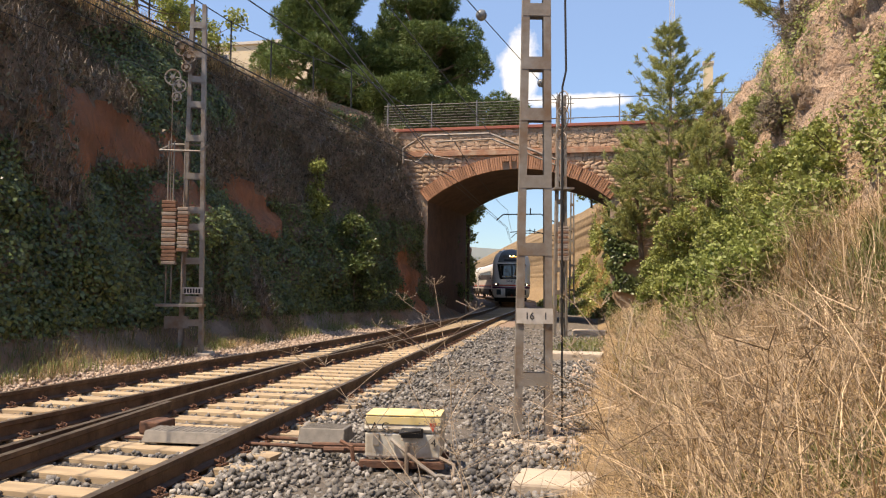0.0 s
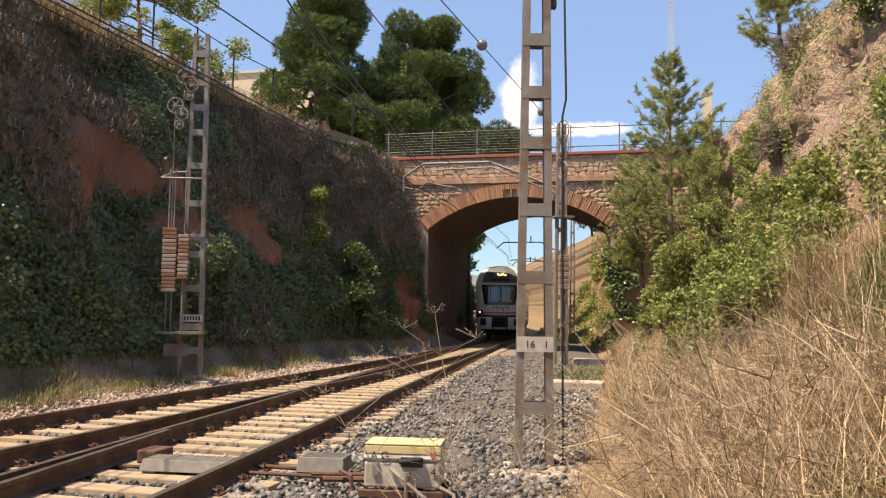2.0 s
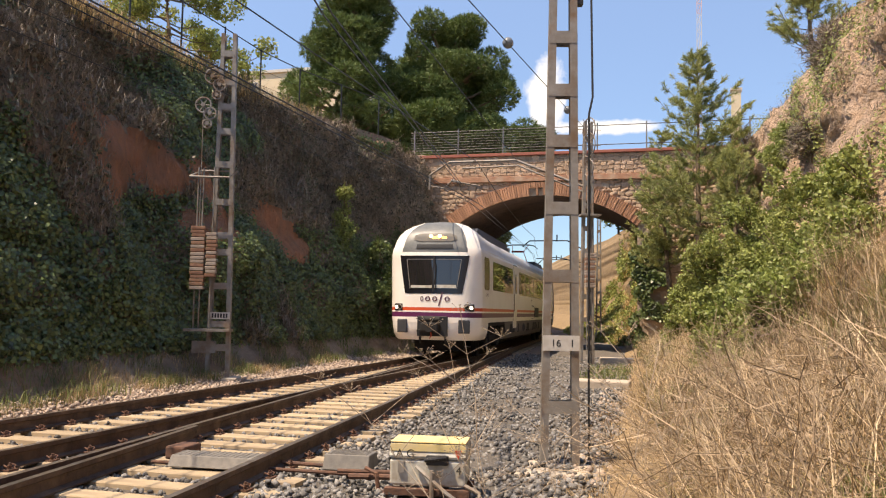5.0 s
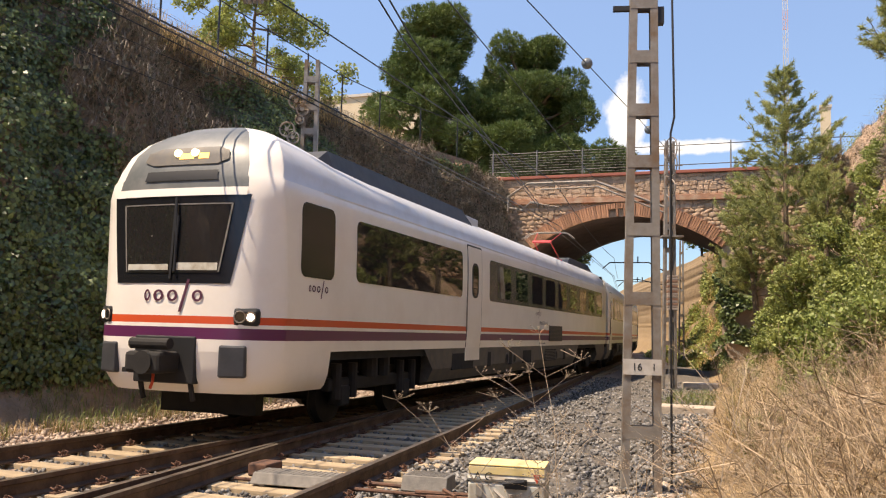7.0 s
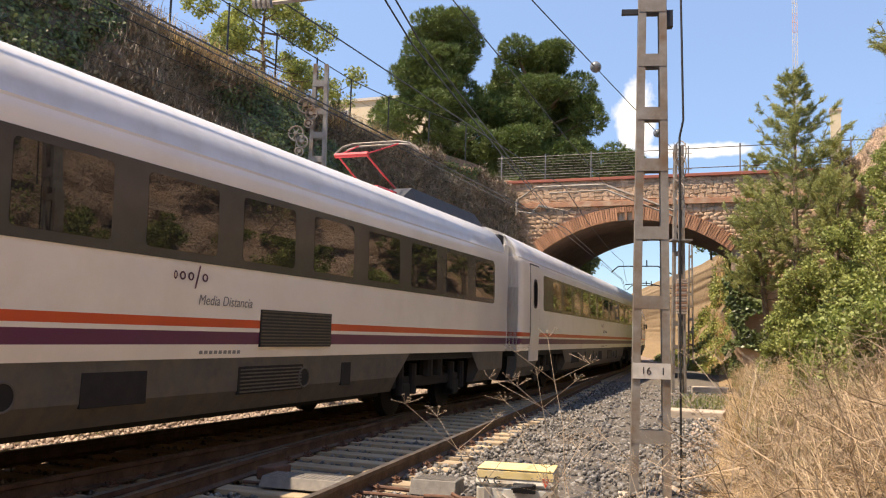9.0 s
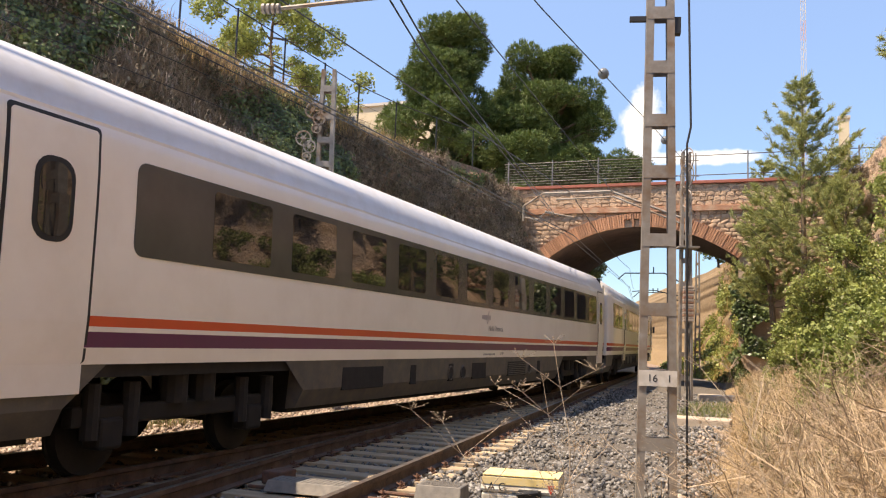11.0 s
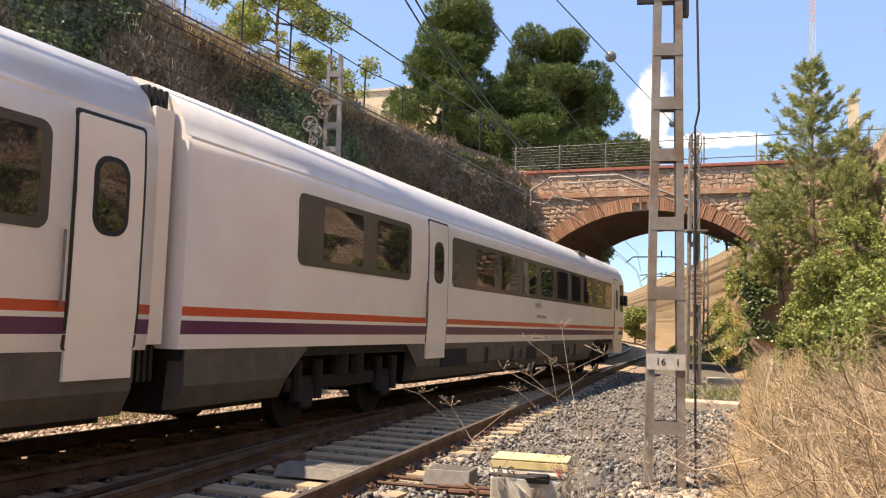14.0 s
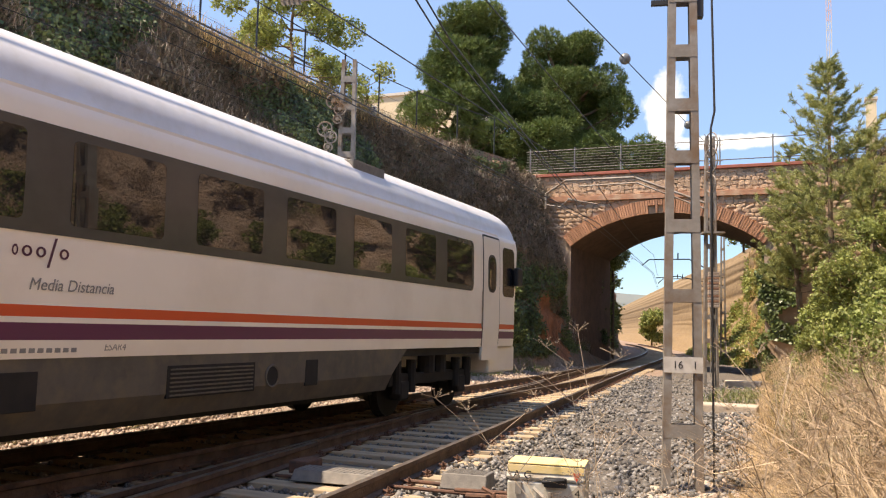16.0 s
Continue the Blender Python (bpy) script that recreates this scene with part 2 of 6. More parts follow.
def part(name, bm, material, parent, label="", smooth=False):
    return tagged(link(name, bm, material, parent, smooth), label)


def shared(name, me, parent, m):
    ob = new(name, me)
    ob.parent = parent
    ob.matrix_basis = m
    return ob


def arrays(name, verts, faces, material, parent=None):
    """One mesh from arrays; faces all of one length."""
    me = bpy.data.meshes.new(name)
    verts, faces = np.asarray(verts, np.float32), np.asarray(faces, np.int32)
    k = faces.shape[1]
    me.vertices.add(len(verts))
    me.vertices.foreach_set("co", verts.ravel())
    me.loops.add(faces.size)
    me.loops.foreach_set("vertex_index", faces.ravel())
    me.polygons.add(len(faces))
    me.polygons.foreach_set("loop_start", np.arange(0, faces.size, k, dtype=np.int32))
    me.update(calc_edges=True)
    me.materials.append(material)
    ob = new(name, me)
    ob.parent = parent
    return ob


def box(bm, x0, x1, y0, y1, z0, z1, m=None, bevel=0.0):
    vs = [bm.verts.new((x, y, z)) for x in (x0, x1) for y in (y0, y1) for z in (z0, z1)]
    fs = [bm.faces.new([vs[i] for i in f]) for f in ((0, 1, 3, 2), (4, 6, 7, 5), (0, 4, 5, 1), (2, 3, 7, 6), (0, 2, 6, 4), (1, 5, 7, 3))]
    if bevel:
        es = {e for f in fs for e in f.edges}
        r = bmesh.ops.bevel(bm, geom=list(es), offset=bevel, segments=2, affect="EDGES", profile=0.5)
        vs = list({v for f in r["faces"] for v in f.verts} | {v for v in vs if v.is_valid})
    if m is not None:
        for v in vs:
            v.co = m @ v.co
    return vs


def tube(bm, a, b, r, sides=8, r2=None):
    a, b = Vector(a), Vector(b)
    d = (b - a).normalized()
    u = d.orthogonal().normalized()
    w = d.cross(u)
    r2 = r if r2 is None else r2
    rings = [[bm.verts.new(p + (u * math.cos(2 * math.pi * i / sides) + w * math.sin(2 * math.pi * i / sides)) * q) for i in range(sides)] for p, q in ((a, r), (b, r2))]
    for i in range(sides):
        bm.faces.new((rings[0][i], rings[0][(i + 1) % sides], rings[1][(i + 1) % sides], rings[1][i]))
    bm.faces.new(rings[0][::-1])
    bm.faces.new(rings[1])


def path_tube(bm, pts, r, sides=6):
    """A bent tube in one piece through the points."""
    pts = [Vector(q) for q in pts]
    rings, u = [], None
    for k, q in enumerate(pts):
        d = (pts[min(k + 1, len(pts) - 1)] - pts[max(k - 1, 0)]).normalized()
        u = d.orthogonal().normalized() if u is None else (u - d * u.dot(d)).normalized()
        w = d.cross(u)
        rings.append([bm.verts.new(q + (u * math.cos(2 * math.pi * i / sides) + w * math.sin(2 * math.pi * i / sides)) * r) for i in range(sides)])
    for a, b in zip(rings, rings[1:]):
        for i in range(sides):
            bm.faces.new((a[i], a[(i + 1) % sides], b[(i + 1) % sides], b[i]))
    bm.faces.new(rings[0][::-1])
    bm.faces.new(rings[-1])


def torus(bm, c, axis, R, r, n=20, k=6):
    axis = Vector(axis).normalized()
    u = axis.orthogonal().normalized()
    w = axis.cross(u)
    vs = []
    for i in range(n):
        a = 2 * math.pi * i / n
        d = u * math.cos(a) + w * math.sin(a)
        vs.append([bm.verts.new(Vector(c) + d * (R + r * math.cos(2 * math.pi * j / k)) + axis * r * math.sin(2 * math.pi * j / k)) for j in range(k)])
    for i in range(n):
        for j in range(k):
            bm.faces.new((vs[i][j], vs[(i + 1) % n][j], vs[(i + 1) % n][(j + 1) % k], vs[i][(j + 1) % k]))


def lerp(v, pts):
    return float(np.interp(v, [p[0] for p in pts], [p[1] for p in pts]))


# ---- the tracks' lines ----
def main_x(y):
    return -7.6 - 0.00155 * max(0.0, y - 17.0) ** 2


def side_x(y):
    """The centre of the side track, which joins the main track under the bridge."""
    if y < 20:
        return -4.70 - 0.1067 * (y - 5)
    if y > 44:
        return main_x(y)
    k, h = (y - 20) / 24.0, 24.0
    p0, p1, m0, m1 = -6.30, main_x(44), -0.1067 * h, -0.0837 * h
    return (2 * k ** 3 - 3 * k * k + 1) * p0 + (k ** 3 - 2 * k * k + k) * m0 + (3 * k * k - 2 * k ** 3) * p1 + (k ** 3 - k * k) * m1


# ---- ground ----
BARE = [(17.8, 5.2, 2.3, 1.1), (21.4, 5.2, 0.7, 0.9), (26.6, 3.9, 1.4, 1.2), (37.0, 1.6, 1.6, 1.3), (21.0, 3.8, 1.5, 0.5)]


def bare(y, z):
    """Whether the bank's red earth lies bare there."""
    e = 0.45 * noise.noise(Vector((0.0, y * 0.9, z * 0.9))) + 0.25 * noise.noise(Vector((4.0, y * 2.5, z * 1.2)))
    return any(((y - a) / p) ** 2 + ((z - b) / q) ** 2 < 1.0 + 2 * e for a, b, p, q in BARE)


def left_foot(y):
    return lerp(y, [(-60, -10.9), (8, -10.9), (12, -11.0), (20, -11.5), (29, -11.9), (33.5, -11.2), (37, -10.6), (39.5, -10.4), (44, -11.0), (50, -11.7), (60, -13.2), (75, -16.2), (90, -19.4), (300, -90)])


def right_foot(y):
    return lerp(y, [(-60, 0.3), (0, -0.2), (10, -0.5), (25, -1.2), (38, -2.1), (49, -2.8), (58, -5.6), (75, -9.5), (90, -12.8), (300, -70)])


def profile(y):
    lf, rf = left_foot(y), right_foot(y)
    # beyond y = 58 the left bank is raised to shade the train
    top = lerp(y, [(-60, 9), (20, 9.3), (40, 9.4), (50, 9.6), (58, 11.5), (90, 11.5), (200, 6)])
    back = lerp(y, [(-60, 3.7), (12, 3.7), (30, 3.0), (36, 2.3), (39, 2.2), (50, 1.2), (60, 1.2), (90, 1.2)])
    return [(lf - 400, 9), (lf - 60, top), (lf - back - 0.9, top), (lf - back, top - 0.15), (lf - back * 0.75, 6.6), (lf - back * 0.42, 3.6), (lf - back * 0.12, 1.0), (lf + 0.5, -0.1),
            (lf + 1.4, -0.26), (-6, -0.24), (rf - 1.6, -0.27), (rf - 0.5, -0.33), (rf + 0.6, 0.1), (rf + 2.4, 1.2), (rf + 3.6, 2.6), (rf + 4.1, 5.3),
            (rf + 4.8, 8.5), (rf + 5.8, 10.0), (rf + 9, 10.8), (rf + 60, 10.5), (rf + 400, 10)]


def displaced(p):
    w = min(1.0, max(0.0, (p.z + 0.05) / 2.0))
    d = noise.noise_vector(p * 0.35) * 0.8 + noise.noise_vector(p * 1.1) * 0.35 + noise.noise_vector(p * 2.6) * 0.14
    if p.x > 1.5:
        d += noise.noise_vector(p * 5.5) * 0.11 + noise.noise_vector(p * 11.0) * 0.05
    return p + Vector((d.x, d.y * 0.4, d.z * 0.5)) * w + Vector((0, 0, noise.noise(p * 1.5) * 0.03))


def bank_point(y, a, b, s):
    """A point on the cutting's surface, s from 0 to 1 between corners a and b of its profile."""
    pr = profile(y)
    k = a + s * (b - a)
    i = min(int(k), b - 1)
    (x0, z0), (x1, z1) = pr[i], pr[i + 1]
    f = k - i
    return displaced(Vector((x0 + (x1 - x0) * f, y, z0 + (z1 - z0) * f)))


def ground():
    ys = [-600, -200, -60, -25] + list(np.arange(-12, 6, 0.5)) + list(np.arange(6, 40, 0.25)) + list(np.arange(40, 64, 0.5)) + [70, 80, 95, 130, 300, 900]
    steps = [1, 6, 3, 14, 16, 14, 8, 6, 10, 8, 5, 5, 8, 8, 22, 26, 14, 10, 8, 2]
    bm = bmesh.new()
    vs = []
    for y in ys:
        pr = profile(y)
        line = []
        for (x0, z0), (x1, z1), n in zip(pr, pr[1:], steps):
            line += [bm.verts.new(displaced(Vector((x0 + (x1 - x0) * k / n, y, z0 + (z1 - z0) * k / n)))) for k in range(n)]
        line.append(bm.verts.new(displaced(Vector((pr[-1][0], y, pr[-1][1])))))
        vs.append(line)
    ends = list(np.cumsum(steps))
    zone = [0, 0, 1, 1, 1, 2, 1, 4, 4, 5, 5, 3, 3, 3, 6, 6, 6, 3, 0, 0]
    for a, b in zip(vs, vs[1:]):
        for i in range(len(a) - 1):
            f = bm.faces.new((a[i], a[i + 1], b[i + 1], b[i]))
            f.material_index = zone[next(k for k, e in enumerate(ends) if i < e)]
            f.smooth = True
            c = f.calc_center_median()
            if f.material_index == 6 and c.y > 49:
                f.material_index = 3
            if f.material_index in (1, 2):
                f.material_index = 2 if bare(c.y, c.z) else 1
    return tagged(link("ground", bm, [DRY_SOIL, DARK_EARTH, RED_EARTH, DRY_SOIL, PINK_GRAVEL, GRAVEL_BED, PALE_ROCK]),
                  "reddish earth railway cutting with steep overgrown banks", "ground", kind="structure")


ground()


# ---- rails ----
def rail_mesh(fx, y0, y1, step=1.0, flat=0.0):
    prof = [(-0.036, 0.0), (0.036, 0.0), (0.036, -0.045), (0.011, -0.06), (0.011, -0.155), (0.072, -0.175), (0.072, -0.192), (-0.072, -0.192), (-0.072, -0.175), (-0.011, -0.155), (-0.011, -0.06), (-0.036, -0.045)]
    bm = bmesh.new()
    last = None
    for y in np.arange(y0, y1 + 0.01, step):
        ring = [bm.verts.new((fx(y) + x, y, z)) for x, z in prof]
        if last:
            for i in range(12):
                f = bm.faces.new((last[i], last[(i + 1) % 12], ring[(i + 1) % 12], ring[i]))
                f.material_index = 1 if i == 0 else 0
        else:
            bm.faces.new(ring)
        last = ring
    bm.faces.new(last[::-1])
    return bm


G = 0.87
RAILS = [(main_x, -G, -14, 120), (main_x, G, -14, 120), (side_x, -G, -14, 44), (side_x, G, -14, 44)]


def fastening_mesh():
    bm = bmesh.new()
    for s in (-1, 1):
        box(bm, s * 0.12 - 0.055, s * 0.12 + 0.055, -0.07, 0.07, -0.165, -0.148)
        tube(bm, (s * 0.125, 0, -0.15), (s * 0.125, 0, -0.085), 0.013, 6)
        tube(bm, (s * 0.125, 0, -0.128), (s * 0.125, 0, -0.108), 0.026, 6)
        for w in (-1, 1):
            path_tube(bm, [(s * 0.075, w * 0.02, -0.135), (s * 0.10, w * 0.055, -0.105), (s * 0.145, w * 0.06, -0.12), (s * 0.15, w * 0.02, -0.14)], 0.008, 5)
    me = bpy.data.meshes.new("fastening")
    bm.to_mesh(me)
    bm.free()
    me.materials.append(RUST)
    return me


FASTENING = fastening_mesh()
SLEEPER_YS = [3.0 + 0.6 * k for k in range(68)]
for f, s, ya, yb in RAILS:
    rail = tagged(link("rail", rail_mesh(lambda y: f(y) + s, ya, yb), [STEEL, RAIL_TOP]), "dark rusty flat-bottomed running rail on sleepers", "rail", kind="structure")
    for y in SLEEPER_YS[:52]:
        shared("fastening", FASTENING, rail, Matrix.Translation((f(y) + s, y, -0.027)))
# switch blades lying against the side track's rails
for s, k in ((-G, 1),):
    bl = rail_mesh(lambda y: side_x(y) + s + k * (0.085 + 0.045 * max(0.0, 9.6 - y)), -8.4, 9.6)
    tagged(link("switch_blade", bl, [STEEL, RAIL_TOP]), "dark steel switch blade beside a running rail", "rail", kind="structure")
# closing rail between the two tracks at the frog
gr = rail_mesh(lambda y: side_x(y) - G + 0.10 + 0.01 * (y - 19), 18.5, 25)
tagged(link("guard_rail", gr, [STEEL, RAIL_TOP]), "short dark steel wing rail at the frog", "rail", kind="structure")


# ---- bridge ----
B0, B1, BX, HALF, SPRING, RISE = 39.5, 48.0, -6.5, 4.35, 5.55, 1.5
RAD = (HALF * HALF + RISE * RISE) / (2 * RISE)


def arch_z(x, grow=0.0):
    R = RAD + grow
    d = x - BX
    return SPRING + RISE - RAD + math.sqrt(max(0.0, R * R - d * d))


def bridge():
    root = tagged(new("bridge"), "old brick and rubble stone arch road bridge across the cutting", "bridge")
    n = 40
    for nm, grow, y0, y1, z1, x0, x1, mt in (("spandrel_wall", 0.0, B0 + 0.06, B1, 7.95, -30, 22, MORTAR),):
        bm = bmesh.new()
        arch = [(BX - HALF + 2 * HALF * i / n, arch_z(BX - HALF + 2 * HALF * i / n)) for i in range(n + 1)]
        outline = [(x0, -1), (x0, z1), (x1, z1), (x1, -1), (BX + HALF, -1)] + arch[::-1] + [(BX - HALF, -1)]
        fr = [bm.verts.new((x, y0, z)) for x, z in outline]
        bk = [bm.verts.new((x, y1, z)) for x, z in outline]
        bm.faces.new(fr)
        bm.faces.new(bk[::-1])
        for i in range(len(fr)):
            j = (i + 1) % len(fr)
            q = bm.faces.new((fr[j], fr[i], bk[i], bk[j]))
            # the arch's underside and inner side faces get a much darker brown
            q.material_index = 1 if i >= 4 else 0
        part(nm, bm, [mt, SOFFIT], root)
    for nm, za, zb, out, mt, lab in (("string_course", 7.72, 7.98, 0.10, BRICK_BAND, "orange brick string course"), ("coping", 8.98, 9.12, 0.08, COPING_RED, "red painted coping")):
        bm = bmesh.new()
        box(bm, -22, 14, B0 - out, B0 + 0.5, za, zb, bevel=0.015)
        part(nm, bm, mt, root, lab)
    bm = bmesh.new()
    box(bm, -22, 14, B0 + 0.08, B0 + 0.45, 7.9, 9.0)
    part("parapet", bm, MORTAR, root)
    bm = bmesh.new()
    box(bm, -22, 14, B1 - 0.45, B1, 7.9, 9.0)
    part("parapet", bm, MORTAR, root)
    bm = bmesh.new()
    box(bm, -30, 22, B0 + 0.4, B1 - 0.4, 7.94, 8.1)
    part("road_deck", bm, DRY_SOIL, root)
    return root


BRIDGE = bridge()


# ---- train ----
ROWS = [(1.15, 1.44), (1.31, 1.46), (1.46, 1.466), (1.51, 1.468), (1.61, 1.47), (2.03, 1.47), (2.2, 1.47), (2.7, 1.468), (3.14, 1.455), (3.24, 1.45), (3.34, 1.44), (3.46, 1.42),
        (3.49, 1.385), (3.62, 1.36), (3.80, 1.27), (3.96, 1.12), (4.08, 0.92), (4.18, 0.64), (4.24, 0.33), (4.26, 0.0)]
US = [1, 0.985, 0.95, 0.9, 0.84, 0.73, 0.6, 0.4, 0.2, 0, -0.2, -0.4, -0.6, -0.73, -0.84, -0.9, -0.95, -0.985, -1]


def setback(z):
    return lerp(z, [(0.55, 0.22), (0.75, 0.06), (1.2, 0.0), (2.03, 0.03), (3.24, 0.09), (3.5, 0.14), (3.8, 0.27), (4.0, 0.46), (4.18, 0.82), (4.26, 1.4)])


def nose_y(u, z):
    return setback(z) + 0.10 * u * u + 0.50 * lerp(z, [(1.9, 1.0), (3.3, 0.5)]) * abs(u) ** 7


def lift(y, z):
    """The cab's dome stands a little over the roof."""
    return z + 0.17 * max(0.0, z - 3.4) / 0.86 * math.exp(-((y - 0.9) / 1.5) ** 2)


def half_width(z):
    return float(np.interp(z, [r[0] for r in ROWS], [r[1] for r in ROWS]))


def shell(length, nose, domed=True):
    """The body's skin: horizontal slices from the sill to the ridge."""
    bm = bmesh.new()
    grid, stations = [], 14
    for z, w in ROWS:
        y_first = nose_y(1, z) + 0.02 if nose else 0.0
        side = [y_first + (length - y_first) * (k / stations) ** 1.4 for k in range(stations + 1)]
        row = [(w, y) for y in side[::-1]]
        if nose:
            row += [(w * u, nose_y(u, z)) for u in US]
        row += [(-w, y) for y in side]
        grid.append([bm.verts.new((x, y, lift(y, z) if nose and domed else z)) for x, y in row])
    first = stations + 1
    for j in range(len(ROWS) - 1):
        za, zb = ROWS[j][0], ROWS[j + 1][0]
        for i in range(len(grid[0]) - 1):
            try:
                f = bm.faces.new((grid[j][i], grid[j + 1][i], grid[j + 1][i + 1], grid[j][i + 1]))
            except ValueError:
                continue
            f.smooth = True
            front = nose and first <= i < first + len(US) - 1
            u = abs(US[i - first] + US[i - first + 1]) / 2 if front else 1.0
            k = 0
            if abs(za - 1.31) < 0.01:
                k = 2
            elif abs(za - 1.51) < 0.01:
                k = 1
            elif za >= 3.46:
                k = 3
            if front and u < 0.73:
                if za >= 3.33:
                    k = 4
            elif front and za >= 3.46:
                k = 0
            f.material_index = k
    bm.faces.new([r[0] for r in grid][::-1] + [r[-1] for r in grid[:-1]])
    bmesh.ops.remove_doubles(bm, verts=bm.verts[:], dist=0.0005)
    return bm


def rounded_panel(bm, x, y0, y1, z0, z1, r, thick=0.012, side=1):
    """A panel with round corners on the car's side, which follows the body's curve."""
    rows = []
    for k in range(6):
        a = radians(90 - 18 * k)
        rows.append((r * (1 - math.cos(a)), z1 - r + r * math.sin(a)))
    for k in range(1, 6):
        rows.append((0.0, z1 - r + (z0 - z1 + 2 * r) * k / 6))
    for k in range(6):
        a = radians(-18 * k)
        rows.append((r * (1 - math.cos(a)), z0 + r + r * math.sin(a)))
    ring = [[(y0 + e, z), (y1 - e, z)] for e, z in rows]
    outer = [[bm.verts.new((side * (half_width(z) + x + thick), y, z)) for y, z in pair] for pair in ring]
    for a, b in zip(outer, outer[1:]):
        bm.faces.new((a[0], b[0], b[1], a[1]) if side > 0 else (a[1], b[1], b[0], a[0]))
    edge = [o[0] for o in outer] + [o[1] for o in outer[::-1]]
    inner = [bm.verts.new((v.co.x - side * (thick + 0.02), v.co.y, v.co.z)) for v in edge]
    for k in range(len(edge)):
        q = (k + 1) % len(edge)
        bm.faces.new((edge[k], edge[q], inner[q], inner[k]))


def wheel(parent, x, y):
    bm = bmesh.new()
    tube(bm, (x - 0.06, y, 0.43), (x + 0.06, y, 0.43), 0.43, 24)
    s = 1 if x > 0 else -1
    tube(bm, (x - s * 0.06, y, 0.43), (x - s * 0.09, y, 0.43), 0.455, 24)
    part("wheel", bm, UNDER, parent)


def bogie(car_root, y):
    root = new("bogie")
    root.parent = car_root
    bm = bmesh.new()
    for s in (-1, 1):
        box(bm, s * 1.12 - 0.07, s * 1.12 + 0.07, y - 1.75, y + 1.75, 0.52, 0.72, bevel=0.03)
        for k in (-1.25, 1.25):
            box(bm, s * 1.12 - 0.12, s * 1.12 + 0.12, y + k - 0.17, y + k + 0.17, 0.28, 0.6, bevel=0.04)
            tube(bm, (s * 1.2, y + k - 0.28, 0.4), (s * 1.2, y + k - 0.28, 0.95), 0.09, 10)
            tube(bm, (s * 1.2, y + k + 0.28, 0.4), (s * 1.2, y + k + 0.28, 0.95), 0.09, 10)
        tube(bm, (s * 1.15, y - 0.25, 0.7), (s * 1.15, y - 0.25, 1.1), 0.16, 12)
        tube(bm, (s * 1.15, y + 0.25, 0.7), (s * 1.15, y + 0.25, 1.1), 0.16, 12)
    box(bm, -1.1, 1.1, y - 0.3, y + 0.3, 0.5, 0.75)
    for k in (-1.25, 1.25):
        tube(bm, (-0.9, y + k, 0.43), (0.9, y + k, 0.43), 0.09, 10)
    ob = link("bogie_frame", bm, UNDER, root)
    for k in (-1.25, 1.25):
        for s in (-1, 1):
            wheel(root, s * 0.87, y + k)


def logo(root, y, z, w, h, on_nose=False):
    """The maker's mark as plain hollow ovals and a slanted bar."""
    mark = new("wordmark")
    mark.parent = root
    tagged(mark, "dark maroon mark of plain ovals and a slanted bar")

    def place(px, pz):
        if on_nose:
            return (y + px, nose_y((y + px) / 1.47, pz) - 0.012, pz)
        return (half_width(pz) + 0.006, y + px, pz)

    for cx, rx in ((0.07, 0.05), (0.26, 0.085), (0.49, 0.085), (0.89, 0.085)):
        bm = bmesh.new()
        rings = []
        for k in range(20):
            a = 2 * math.pi * k / 20
            rings.append([bm.verts.new(place((cx + f * rx * math.cos(a)) * w, z + 0.27 * h + g * 0.28 * h * math.sin(a))) for f, g in ((1.0, 1.0), (0.5, 0.62))])
        for k in range(20):
            p, q = rings[k], rings[(k + 1) % 20]
            bm.faces.new((p[0], q[0], q[1], p[1]))
        part("oval", bm, LOGO, mark)
    bm = bmesh.new()
    bm.faces.new([bm.verts.new(place(px * w, pz)) for px, pz in ((0.60, z - 0.5 * h), (0.645, z - 0.5 * h), (0.76, z + 1.05 * h), (0.715, z + 1.05 * h))])
    part("slanted_bar", bm, LOGO, mark)


def writing(root, text, y, z, size, material):
    c = bpy.data.curves.new("lettering", "FONT")
    c.body, c.size, c.extrude, c.shear = text, size, 0.001, 0.2
    c.materials.append(material)
    ob = new("lettering", c)
    ob.parent = root
    ob.matrix_basis = pose(half_width(z) + 0.006, y, z, 90, 0, 90)


def bars(root, y, z, n, w, h, material):
    bm = bmesh.new()
    for k in range(n):
        box(bm, half_width(z) - 0.01, half_width(z) + 0.005, y + k * w * 1.5, y + k * w * 1.5 + w, z, z + h)
    part("number_bars", bm, material, root)


